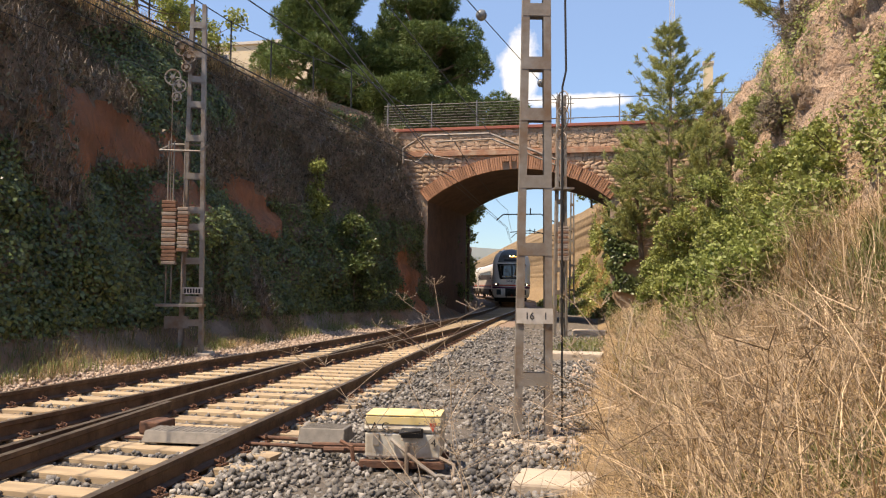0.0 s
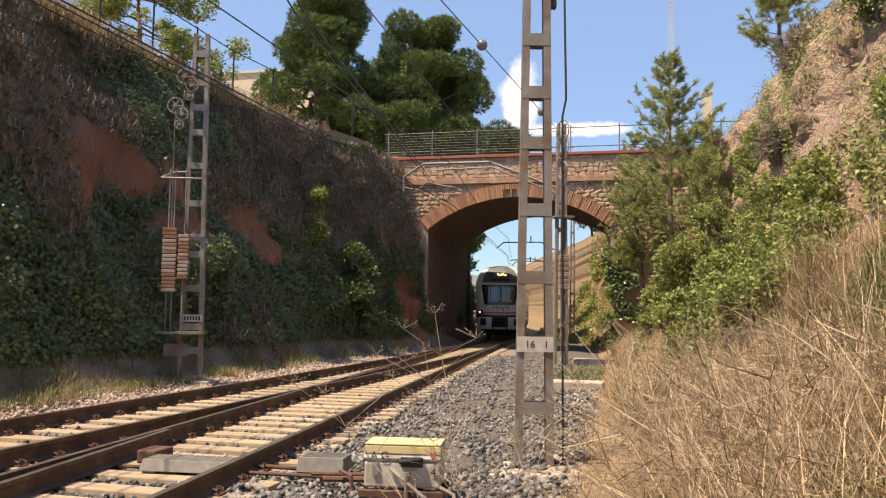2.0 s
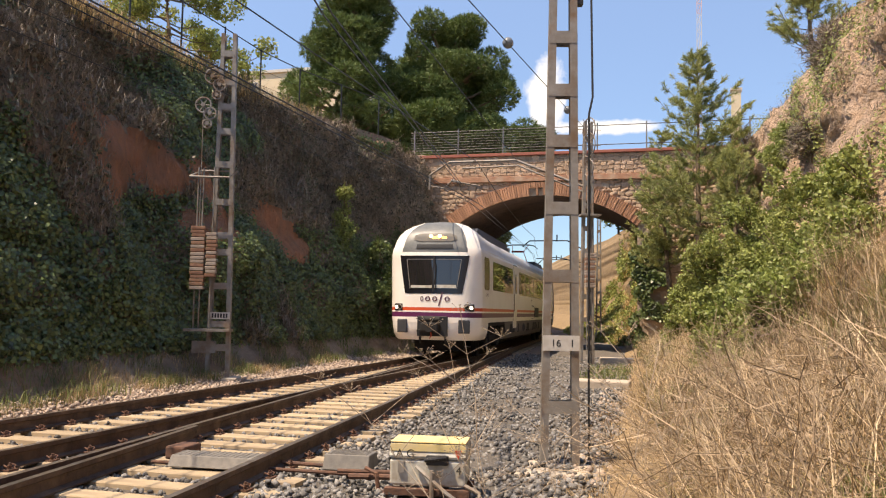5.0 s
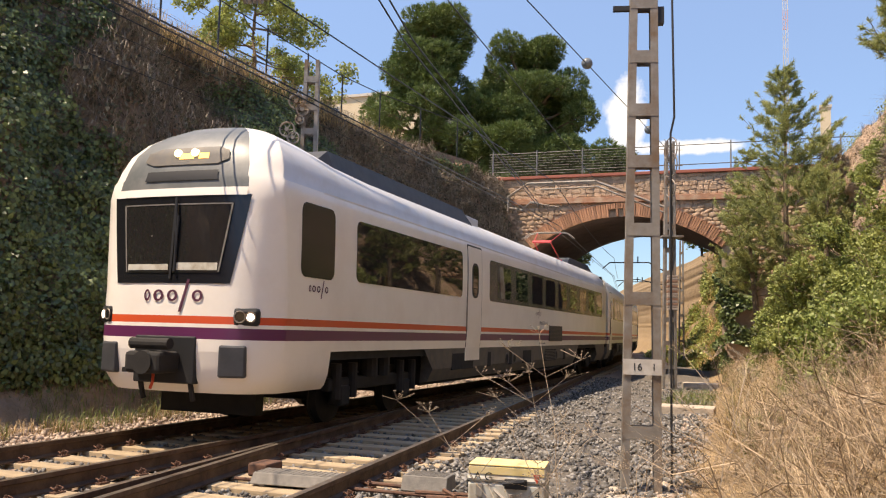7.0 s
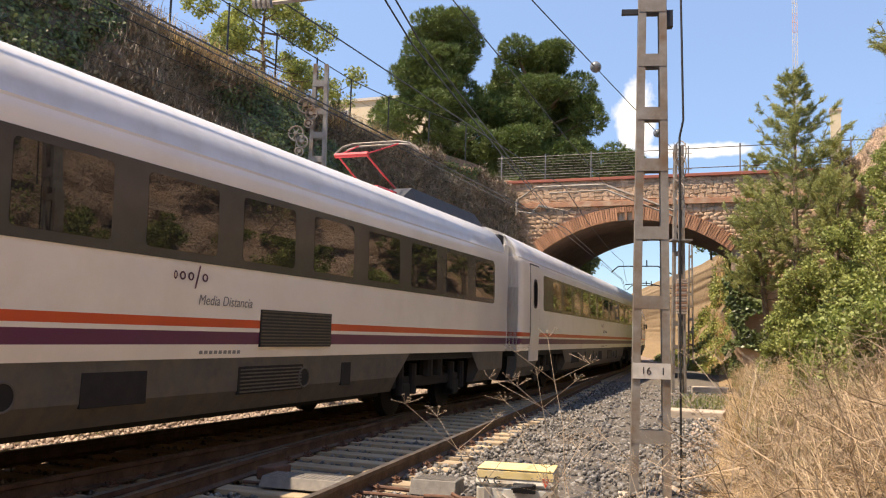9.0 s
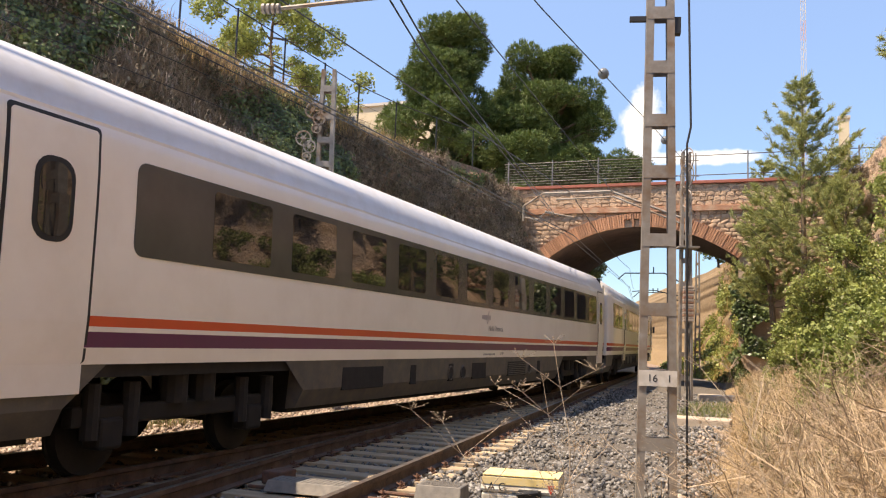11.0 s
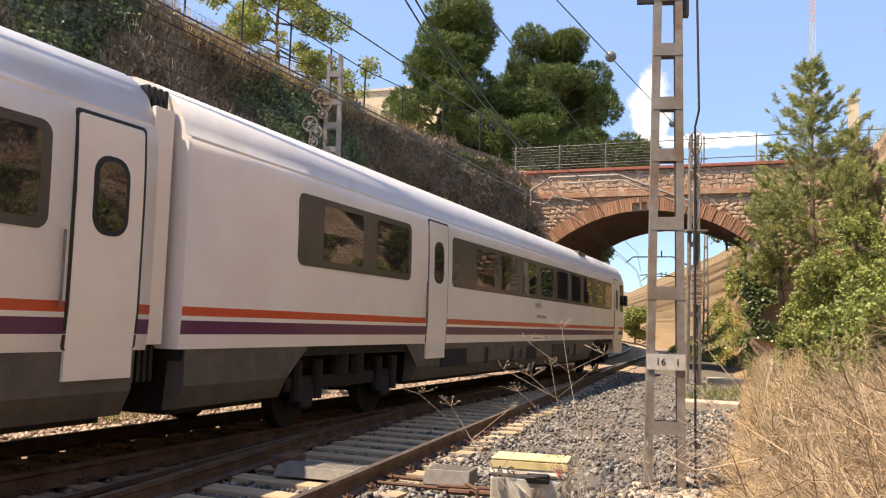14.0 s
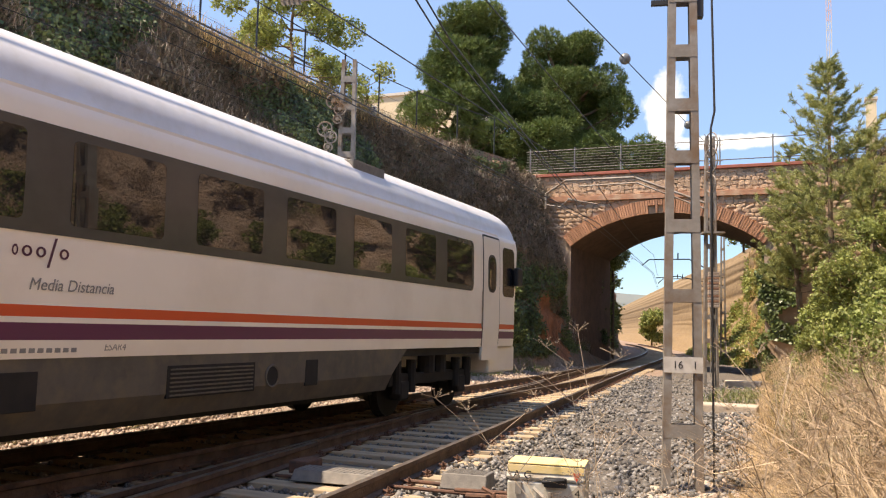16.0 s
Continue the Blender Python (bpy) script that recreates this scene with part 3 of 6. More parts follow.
def car(nose_end, offset, length, windows, doors, bogies, label):
    """nose_end: 0 no cab, 1 cab in front, -1 cab at the rear."""
    root = tagged(new("train_car"), label, "train car", "cars of the train")
    body = link("body", shell(length, nose_end != 0, nose_end == 1), [WHITE, ORANGE, PURPLE, ROOF_PAINT, CAB_GREY, SCREEN_EDGE], root)
    if nose_end < 0:
        body.matrix_basis = pose(0, length, 0, 0, 0, 180)
    elif nose_end == 0:
        bm = bmesh.new()
        n = len(ROWS)
        bm.faces.new([bm.verts.new((w, 0, z)) for z, w in ROWS] + [bm.verts.new((-w, 0, z)) for z, w in ROWS[:-1]][::-1])
        part("end_wall", bm, WHITE, root)
    # lower skirts between the bogies, and the underframe
    lo = 1.9 if nose_end == 1 else 0.15
    hi = length - (1.9 if nose_end == -1 else 0.15)
    edges = [lo] + [v for b in bogies for v in (b - 2.1, b + 2.1)] + [hi]
    for a, b in zip(edges[0::2], edges[1::2]):
        if b - a < 0.4:
            continue
        for s in (-1, 1):
            bm = bmesh.new()
            q = [(1.43, 1.15), (1.42, 0.75), (1.30, 0.5), (1.15, 0.48)]
            ra = [bm.verts.new((s * x, a, z)) for x, z in q]
            rb = [bm.verts.new((s * x, b, z)) for x, z in q]
            for i in range(3):
                bm.faces.new((ra[i], rb[i], rb[i + 1], ra[i + 1]))
            # slanted cheeks towards the bogies
            for r, dy in ((ra, -0.5 if a != lo else -0.02), (rb, 0.5 if b != hi else 0.02)):
                t = bm.verts.new((s * 1.43, r[0].co.y + dy, 1.15))
                bm.faces.new((r[0], t, r[1]))
                t2 = bm.verts.new((s * 1.2, r[0].co.y, 1.15))
                bm.faces.new((r[0], r[1], r[2], r[3], t2))
            part("skirt", bm, SKIRT, root)
    bm = bmesh.new()
    box(bm, -1.38, 1.38, 1.5 if nose_end == 1 else 0.1, length - (1.5 if nose_end == -1 else 0.1), 1.02, 1.16)
    for a, b in zip(edges[0::2], edges[1::2]):
        if b - a > 0.8:
            box(bm, -1.12, 1.12, a + 0.1, b - 0.1, 0.42, 1.05)
    part("underframe", bm, UNDER, root)
    # equipment doors in the skirt
    m0 = bogies[0] + 3.2
    for k, w in enumerate((1.4, 0.25, 0.25, 0.9, 1.5, 0.3)):
        bm = bmesh.new()
        box(bm, 1.40, 1.430, m0, m0 + w, 0.70, 1.04, bevel=0.005)
        part("equipment_panel", bm, UNDER, root)
        m0 += w + 1.1 + 0.5 * (k % 2)
        if w == 1.5:
            for j in range(7):
                bm = bmesh.new()
                z = 0.72 + 0.045 * j
                box(bm, 1.428, 1.438, m0 - w - 1.1 - 0.5 * (k % 2) + 0.04, m0 - 1.1 - 0.5 * (k % 2) - 0.04, z, z + 0.018)
                part("louvre", bm, SKIRT, root)
    for y in (length * 0.5 - 1.6, length * 0.5 - 0.9, length * 0.5 + 4.0):
        bm = bmesh.new()
        tube(bm, (1.40, y, 0.86), (1.432, y, 0.86), 0.13, 18)
        cap = part("filler_cap", bm, UNDER, root)
        bm = bmesh.new()
        torus(bm, (1.432, y, 0.86), (1, 0, 0), 0.13, 0.014, 20, 5)
        part("cap_ring", bm, SKIRT, cap)
    for b in bogies:
        bogie(root, b)
    for s in (-1, 1):
        for y0, y1, z0, z1, splits in windows:
            bm = bmesh.new()
            rounded_panel(bm, 0, y0, y1, z0, z1, 0.13, 0.008, s)
            w = part("window", bm, TINT if splits else SCREEN_EDGE if y1 - y0 < 1.2 else PANE, root, "dark tinted flush window band")
            if splits:
                for k in range(splits):
                    bm = bmesh.new()
                    e = y1 - 0.12 - 1.69 * k
                    rounded_panel(bm, 0.008, e - 1.19, e, z0 + 0.10, z1 - 0.09, 0.06, 0.004, s)
                    part("pane", bm, PANE, w)
        for y0, y1 in doors:
            bm = bmesh.new()
            rounded_panel(bm, 0.0, y0 - 0.04, y1 + 0.04, 1.16, 3.41, 0.05, 0.006, s)
            d = part("door", bm, BLACK, root, "narrow plug door with a dark seal")
            bm = bmesh.new()
            rounded_panel(bm, 0.006, y0, y1, 1.155, 3.37, 0.04, 0.008, s)
            box(bm, s * 1.40 if s > 0 else -1.456, 1.456 if s > 0 else -1.40, y0, y1, 0.88, 1.156)
            part("leaf", bm, WHITE, d)
            bm = bmesh.new()
            c = (y0 + y1) / 2
            rounded_panel(bm, 0.014, c - 0.23, c + 0.23, 2.25, 3.02, 0.18, 0.006, s)
            part("door_window", bm, BLACK, d)
            bm = bmesh.new()
            rounded_panel(bm, 0.02, c - 0.18, c + 0.18, 2.30, 2.97, 0.15, 0.004, s)
            part("door_pane", bm, PANE, d)
            bm = bmesh.new()
            tube(bm, (s * 1.50, y0 - 0.12, 1.55), (s * 1.50, y0 - 0.12, 2.25), 0.014, 8)
            part("grab_rail", bm, MAST, d)
    # rain gutter along the roof's edge
    bm = bmesh.new()
    for s in (-1, 1):
        box(bm, s * 1.405 - 0.018, s * 1.405 + 0.018, 1.6 if nose_end == 1 else 0.05, length - (1.6 if nose_end == -1 else 0.05), 3.44, 3.475)
    part("gutter", bm, WHITE, root)
    return root


def gangway(root, y):
    bm = bmesh.new()
    for k in range(4):
        box(bm, -1.25, 1.25, y + 0.02 + 0.09 * k, y + 0.08 + 0.09 * k, 0.8, 3.95, bevel=0.02)
    part("gangway_bellows", bm, BLACK, root)
    for s in (-1, 1):
        bm = bmesh.new()
        box(bm, s * 1.36 - 0.03, s * 1.36 + 0.03, y + 0.01, y + 0.30, 1.2, 3.7, bevel=0.01)
        part("gangway_fairing", bm, WHITE, root)


def roof_hood(root, y0, y1, w, z0, z1, label=""):
    bm = bmesh.new()
    vs = [[bm.verts.new((x, y, z)) for x, z in ((-w, z0), (-w * 0.85, z1), (w * 0.85, z1), (w, z0))] for y in (y0, y0 + 0.5, y1 - 0.5, y1)]
    for v in vs[0] + vs[-1]:
        v.co.z = z0 + (v.co.z - z0) * 0.25
    for a, b in zip(vs, vs[1:]):
        for i in range(3):
            bm.faces.new((a[i], a[i + 1], b[i + 1], b[i]))
    bm.faces.new(vs[0][::-1])
    bm.faces.new(vs[-1])
    part("roof_hood", bm, ROOF_DARK, root, label)


def pantograph(root, y):
    bm = bmesh.new()
    for s in (-1, 1):
        tube(bm, (s * 0.5, y - 0.6, 4.25), (s * 0.5, y + 0.9, 4.25), 0.03)
        tube(bm, (s * 0.35, y + 0.8, 4.3), (s * 0.3, y - 0.75, 4.85), 0.02)
        tube(bm, (s * 0.3, y - 0.75, 4.85), (s * 0.45, y + 0.35, 5.28), 0.015)
        box(bm, s * 0.5 - 0.08, s * 0.5 + 0.08, y - 0.1, y + 0.1, 4.0, 4.25)
    tube(bm, (-0.35, y - 0.75, 4.85), (0.35, y - 0.75, 4.85), 0.05)
    tube(bm, (-0.5, y + 0.9, 4.25), (0.5, y + 0.9, 4.25), 0.03)
    tube(bm, (-0.5, y - 0.6, 4.25), (0.5, y - 0.6, 4.25), 0.03)
    p = part("pantograph", bm, PANTO_RED, root, "red raised single-arm pantograph")
    bm = bmesh.new()
    for k in (0.25, 0.5):
        path_tube(bm, [(-0.95, y + k, 5.1), (-0.75, y + k, 5.26), (-0.5, y + k, 5.31), (0.5, y + k, 5.31), (0.75, y + k, 5.26), (0.95, y + k, 5.1)], 0.022)
    part("collector_head", bm, MAST, p)


def cab_front(root):
    """Windscreen, lamps, display, coupler and apron of the driving end."""
    def patch(bm, u0, u1, z0, z1, out, nu=8, nz=6, cut=0.0, wide=1.0):
        grid = []
        for j in range(nz + 1):
            z = z0 + (z1 - z0) * j / nz
            row = []
            for i in range(nu + 1):
                t = -1 + 2 * i / nu
                uu = ((u0 + u1) / 2 + t * (u1 - u0) / 2) * (1 + (wide - 1) * j / nz)
                zz = z
                if cut and abs(t) > 0.99 and j in (0, nz):
                    zz += cut if j == 0 else -cut
                ny = nose_y(uu, zz)
                row.append(bm.verts.new((uu * half_width(max(1.15, zz)), ny - out, lift(ny, zz) + (0.012 if zz > 3.4 else 0.0))))
            grid.append(row)
        for a, b in zip(grid, grid[1:]):
            for i in range(nu):
                f = bm.faces.new((a[i], a[i + 1], b[i + 1], b[i]))
                f.smooth = True

    bm = bmesh.new()
    patch(bm, -0.62, 0.62, 2.04, 3.235, 0.008, 16, 8, 0.0, 1.24)
    part("screen_surround", bm, SCREEN_EDGE, root, "black tapered windscreen surround")
    bm = bmesh.new()
    patch(bm, -0.51, 0.51, 2.18, 3.12, 0.016, 12, 6, 0.0, 1.2)
    ws = part("windscreen", bm, PANE, root, "dark split windscreen")
    bm = bmesh.new()
    patch(bm, -0.012, 0.012, 2.1, 3.2, 0.024)
    part("centre_bar", bm, BLACK, ws)
    bm = bmesh.new()
    patch(bm, -0.49, -0.03, 2.215, 2.295, 0.02)
    patch(bm, 0.03, 0.49, 2.215, 2.315, 0.02)
    part("dashboard_edge", bm, CREAM_BOX, ws, "pale dashboard edge behind the glass")
    for u0, u1, z0, z1, wd in ((-0.60, 0.60, 3.10, 3.118, 1.0), (-0.512, -0.497, 2.19, 3.11, 1.19), (0.497, 0.512, 2.19, 3.11, 1.19)):
        bm = bmesh.new()
        patch(bm, u0, u1, z0, z1, 0.022, 8, 6, 0.0, wd)
        part("screen_rubber", bm, CAST_GREY, ws)
    bm = bmesh.new()
    for x in (0.03,):
        tube(bm, (x, nose_y(0, 3.2) - 0.05, 3.2), (x * 2.5, nose_y(0, 2.5) - 0.05, 2.45), 0.014)
        tube(bm, (x * 2.5, nose_y(0, 2.9) - 0.04, 2.95), (x * 2.5, nose_y(0, 2.3) - 0.04, 2.2), 0.018)
    part("wiper", bm, BLACK, ws)
    bm = bmesh.new()
    patch(bm, -0.73, 0.73, 3.225, 3.325, 0.02, 10, 2)
    part("screen_trim", bm, WHITE, root, "white strip above the windscreen")
    bm = bmesh.new()
    patch(bm, -0.52, 0.52, 3.63, 3.85, 0.014, 8, 4, 0.06)
    ds = part("destination_display", bm, SKIRT, root, "dark destination display with amber glow")
    bm = bmesh.new()
    patch(bm, -0.08, 0.10, 3.70, 3.77, 0.02, 4, 2)
    patch(bm, 0.16, 0.28, 3.70, 3.77, 0.02, 4, 2)
    part("display_text", bm, AMBER, ds)
    bm = bmesh.new()
    patch(bm, -0.42, 0.42, 3.43, 3.55, 0.014, 8, 2)
    part("lower_grille", bm, BLACK, root)
    for x in (-0.14, 0.14):
        bm = bmesh.new()
        y = nose_y(0.1, 3.74)
        tube(bm, (x, y - 0.04, 3.85), (x, y + 0.06, 3.85), 0.05, 14)
        part("marker_lamp", bm, LAMP_WARM, root, "small warm upper lamp")
    for s in (-1, 1):
        u = s * 0.765
        x, z = u * 1.47, 1.61
        y = nose_y(u, z) + 0.03
        turn = Matrix.Translation((x, y, z)) @ Matrix.Rotation(radians(s * 27), 4, "Z")
        bm = bmesh.new()
        box(bm, -0.175, 0.175, -0.04, 0.1, -0.125, 0.125, turn, bevel=0.055)
        hl = part("headlight", bm, BLACK, root, "round-cornered black headlight")
        for dx, mt, r, nm in ((0.055 * s, LAMP_ON, 0.05, "lit_lamp"), (-0.085 * s, PANE, 0.06, "lens")):
            bm = bmesh.new()
            tube(bm, turn @ Vector((dx, -0.052, 0)), turn @ Vector((dx, 0.0, 0)), r, 16)
            part(nm, bm, mt, hl)
            bm = bmesh.new()
            torus(bm, turn @ Vector((dx, -0.045, 0)), turn.to_3x3() @ Vector((0, 1, 0)), r + 0.012, 0.01, 18, 5)
            part("lamp_rim", bm, MAST, hl)
    # white apron below the sill
    bm = bmesh.new()
    rows = []
    for z in (0.6, 0.66, 0.8, 1.0, 1.15):
        w = lerp(z, [(0.6, 1.30), (0.7, 1.38), (0.9, 1.42), (1.15, 1.44)])
        row = [(w, 1.95), (w, 1.2)] + [(w * u, nose_y(u, z)) for u in US] + [(-w, 1.2), (-w, 1.95)]
        rows.append([bm.verts.new((x, y, z)) for x, y in row])
    for a, b in zip(rows, rows[1:]):
        for i in range(len(a) - 1):
            f = bm.faces.new((a[i], b[i], b[i + 1], a[i + 1]))
            f.smooth = True
    part("apron", bm, WHITE, root)
    for s in (-1, 1):
        bm = bmesh.new()
        box(bm, -0.18, 0.18, -0.05, 0.25, 0.82, 1.24, Matrix.Translation((s * 0.98, 0.12, 0)) @ Matrix.Rotation(radians(s * 20), 4, "Z"), bevel=0.03)
        part("buffer_pad", bm, ROOF_DARK, root, "dark rubber buffer pad")
    bm = bmesh.new()
    box(bm, -0.48, 0.48, -0.015, 0.4, 0.72, 1.34, bevel=0.02)
    cp = part("coupler_recess", bm, BLACK, root)
    bm = bmesh.new()
    box(bm, -0.30, 0.26, -0.42, 0.0, 0.86, 1.14, bevel=0.05)
    tube(bm, (-0.3, -0.28, 1.24), (0.3, -0.28, 1.24), 0.075, 12)
    tube(bm, (0.0, -0.45, 1.0), (0.0, -0.1, 1.0), 0.15, 14)
    box(bm, -0.42, -0.3, -0.3, 0.0, 0.86, 0.92)
    part("coupler", bm, UNDER, cp, "dark automatic coupler")
    bm = bmesh.new()
    path_tube(bm, [(0.0, -0.2, 0.86), (0.03, -0.24, 0.75), (-0.02, -0.22, 0.66)], 0.02)
    part("red_hose", bm, RED, cp, "red hose")
    for x in (-0.4, 0.4):
        bm = bmesh.new()
        tube(bm, (x, 0.05, 0.72), (x, 0.12, 0.5), 0.035)
        part("step_iron", bm, UNDER, root)
    bm = bmesh.new()
    box(bm, -0.8, 0.8, 1.0, 1.2, 0.25, 0.6)
    part("rail_guard", bm, UNDER, root)
    logo(root, -0.42, 1.80, 0.98, 0.28, on_nose=True)


Z0, Z1 = 2.23, 3.2
O1, L1 = 5.2, 26.15
O2, L2 = 31.75, 27.1
O3, L3 = 59.25, 27.1
car_a = car(1, O1, L1, [(6.12 - O1, 7.1 - O1, 2.2, 3.25, 0), (7.85 - O1, 12.97 - O1, Z0, Z1, 0), (14.95 - O1, 30.4 - O1, Z0, Z1, 9)], [(13.35 - O1, 14.3 - O1)],
            [4.15, L1 - 3.9], "cream-white railcar with driving cab, orange and purple stripes")
cab_front(car_a)
logo(car_a, 6.35 - O1, 2.0, 0.6, 0.17)
logo(car_a, 19.4 - O1, 2.02, 0.62, 0.17)
writing(car_a, "Media Distancia", 19.85 - O1, 1.76, 0.165, GREY_PRINT)
bars(car_a, 19.95 - O1, 1.2, 9, 0.06, 0.1, GREY_PRINT)
bm = bmesh.new()
box(bm, 1.45, 1.482, 21.1 - O1, 22.9 - O1, 1.28, 1.75)
gr1 = part("ventilation_grille", bm, BLACK, car_a, "black ventilation grille")
for k in range(11):
    bm = bmesh.new()
    z = 1.30 + k * 0.042
    box(bm, 1.478, 1.49, 21.12 - O1, 22.88 - O1, z, z + 0.018)
    part("slat", bm, SKIRT, gr1)
roof_hood(car_a, 2.0, 9.6, 1.12, 3.9, 4.31, "dark roof equipment hood")
roof_hood(car_a, 21.4, L1 - 0.1, 0.95, 3.98, 4.36, "dark roof equipment tray")
bm = bmesh.new()
box(bm, 0.4, 1.0, 9.0, 10.2, 4.0, 4.22, bevel=0.03)
part("roof_hatch", bm, ROOF_PAINT, car_a)
pantograph(car_a, 21.6)
gangway(car_a, L1)
car_b = car(0, O2, L2, [(34.65 - O2, 57.5 - O2, Z0, Z1, 13)], [(33.1 - O2, 34.1 - O2), (57.8 - O2, 58.65 - O2)], [4.3, L2 - 4.3],
            "cream-white middle railcar with long tinted windows, orange and purple stripes")
logo(car_b, 45.35 - O2, 1.98, 0.62, 0.17)
writing(car_b, "Media Distancia", 45.8 - O2, 1.74, 0.165, GREY_PRINT)
bars(car_b, 45.6 - O2, 1.2, 9, 0.06, 0.1, GREY_PRINT)
writing(car_b, "EMR4", 46.75 - O2, 1.21, 0.11, GREY_PRINT)
gangway(car_b, L2)
bm = bmesh.new()
for s in (-1, 1):
    box(bm, s * 0.5 - 0.2, s * 0.5 + 0.2, L2 - 2.2, L2 - 0.7, 4.02, 4.17, bevel=0.02)
part("roof_hatch", bm, ROOF_DARK, car_b)
car_c = car(-1, O3, L3, [(61.5 - O3, 65.15 - O3, Z0, Z1, 2), (67.1 - O3, 83.3 - O3, Z0, Z1, 9), (84.97 - O3, 85.7 - O3, 2.2, 3.25, 0)],
            [(65.95 - O3, 66.85 - O3), (83.85 - O3, 84.75 - O3)], [4.3, L3 - 4.2], "cream-white rear railcar with driving cab, orange and purple stripes")
logo(car_c, 72.95 - O3, 2.02, 0.62, 0.17)
writing(car_c, "Media Distancia", 73.15 - O3, 1.74, 0.15, GREY_PRINT)
bars(car_c, 72.95 - O3, 1.2, 9, 0.06, 0.1, GREY_PRINT)
writing(car_c, "ESAR4", 74.05 - O3, 1.21, 0.1, GREY_PRINT)
bm = bmesh.new()
box(bm, 0.85, 1.2, 79.0 - O3, 80.0 - O3, 3.8, 4.02, pose(0, 0, 0), bevel=0.01)
part("roof_hatch", bm, CAST_GREY, car_c, "grey roof hatch")
bm = bmesh.new()
box(bm, 1.5, 1.62, 85.55 - O3, 85.85 - O3, 2.45, 2.85, bevel=0.03)
part("side_mirror", bm, BLACK, car_c)
bm = bmesh.new()
box(bm, -1.38, 1.38, L3 - 1.9, L3 - 0.3, 0.6, 1.15, bevel=0.05)
part("apron", bm, WHITE, car_c)
CARS = [(car_a, O1, L1), (car_b, O2, L2), (car_c, O3, L3)]


# ---- scatter helpers ----
RNG = np.random.default_rng(7)


def unit(v):
    return v / np.maximum(np.linalg.norm(v, axis=1, keepdims=True), 1e-6)


def leaf_arrays(pts, size, normals=None, spread=1.0, long=1.6):
    """Four-cornered bent leaves at the points, turned at random about the normals."""
    n = len(pts)
    d = RNG.normal(size=(n, 3))
    if normals is not None:
        d = unit(d) * spread + normals
    d = unit(d)
    a = unit(np.cross(d, RNG.normal(size=(n, 3))))
    b = np.cross(d, a)
    s = (size * RNG.uniform(0.6, 1.3, n))[:, None]
    v = np.empty((n, 4, 3))
    v[:, 0] = pts - a * s * long / 2
    v[:, 1] = pts + b * s * 0.5 + d * s * 0.12
    v[:, 2] = pts + a * s * long / 2 - d * s * 0.15
    v[:, 3] = pts - b * s * 0.5 + d * s * 0.12
    return v.reshape(-1, 3), np.arange(4 * n).reshape(n, 4)


def blade_arrays(pts, height, lean, width):
    """Bent grass blades: two crossed-over triangles strips of three verts each."""
    n = len(pts)
    ang = RNG.uniform(0, 2 * math.pi, n)
    dirn = np.stack([np.cos(ang), np.sin(ang), np.zeros(n)], 1)
    side = np.stack([-np.sin(ang), np.cos(ang), np.zeros(n)], 1) * (width * RNG.uniform(0.6, 1.4, n))[:, None] / 2
    h = (height * RNG.uniform(0.45, 1.25, n))[:, None]
    l = (lean * RNG.uniform(0.1, 1.4, n))[:, None] * h
    mid = pts + dirn * l * 0.35 + np.array([0, 0, 1]) * h * 0.6
    tip = pts + dirn * l + np.array([0, 0, 1]) * h * (1 - 0.25 * lean)
    v = np.stack([pts - side, pts + side, mid + side * 0.7, mid - side * 0.7, tip + side * 0.12, tip - side * 0.12], 1).reshape(-1, 3)
    k = np.arange(n)[:, None] * 6
    f = np.concatenate([k + np.array([[0, 1, 2, 3]]), k + np.array([[3, 2, 4, 5]])], 0)
    return v, f


def rock_arrays(pts, size):
    n = len(pts)
    cube = np.array([(x, y, z) for x in (-1, 1) for y in (-1, 1) for z in (-1, 1)]) * 0.62
    fac = np.array([(0, 1, 3), (0, 3, 2), (4, 6, 7), (4, 7, 5), (0, 4, 5), (0, 5, 1), (2, 3, 7), (2, 7, 6), (0, 2, 6), (0, 6, 4), (1, 5, 7), (1, 7, 3)])
    q = unit(RNG.normal(size=(n, 3)))
    a = unit(np.cross(q, RNG.normal(size=(n, 3))))
    rot = np.stack([q, a, np.cross(q, a)], 2)
    s = size * RNG.uniform(0.55, 1.4, (n, 1, 1)) * RNG.uniform(0.6, 1.25, (n, 1, 3))
    v = cube[None] * RNG.uniform(0.55, 1.3, (n, 8, 3)) * s
    v = np.einsum("nij,nkj->nki", rot, v) + pts[:, None, :]
    f = fac[None] + (np.arange(n) * 8)[:, None, None]
    return v.reshape(-1, 3), f.reshape(-1, 3)


# ---- sleepers ----
def sleeper_mesh():
    bm = bmesh.new()
    box(bm, -0.5, 0.5, -0.15, 0.15, -0.33, -0.168)
    for v in bm.verts:
        if v.co.z > -0.2:
            v.co.y *= 0.9
    bmesh.ops.bevel(bm, geom=[e for e in bm.edges if all(v.co.z > -0.2 for v in e.verts)], offset=0.008, segments=1, affect="EDGES")
    me = bpy.data.meshes.new("sleeper")
    bm.to_mesh(me)
    bm.free()
    me.materials.append(SLEEPER)
    return me


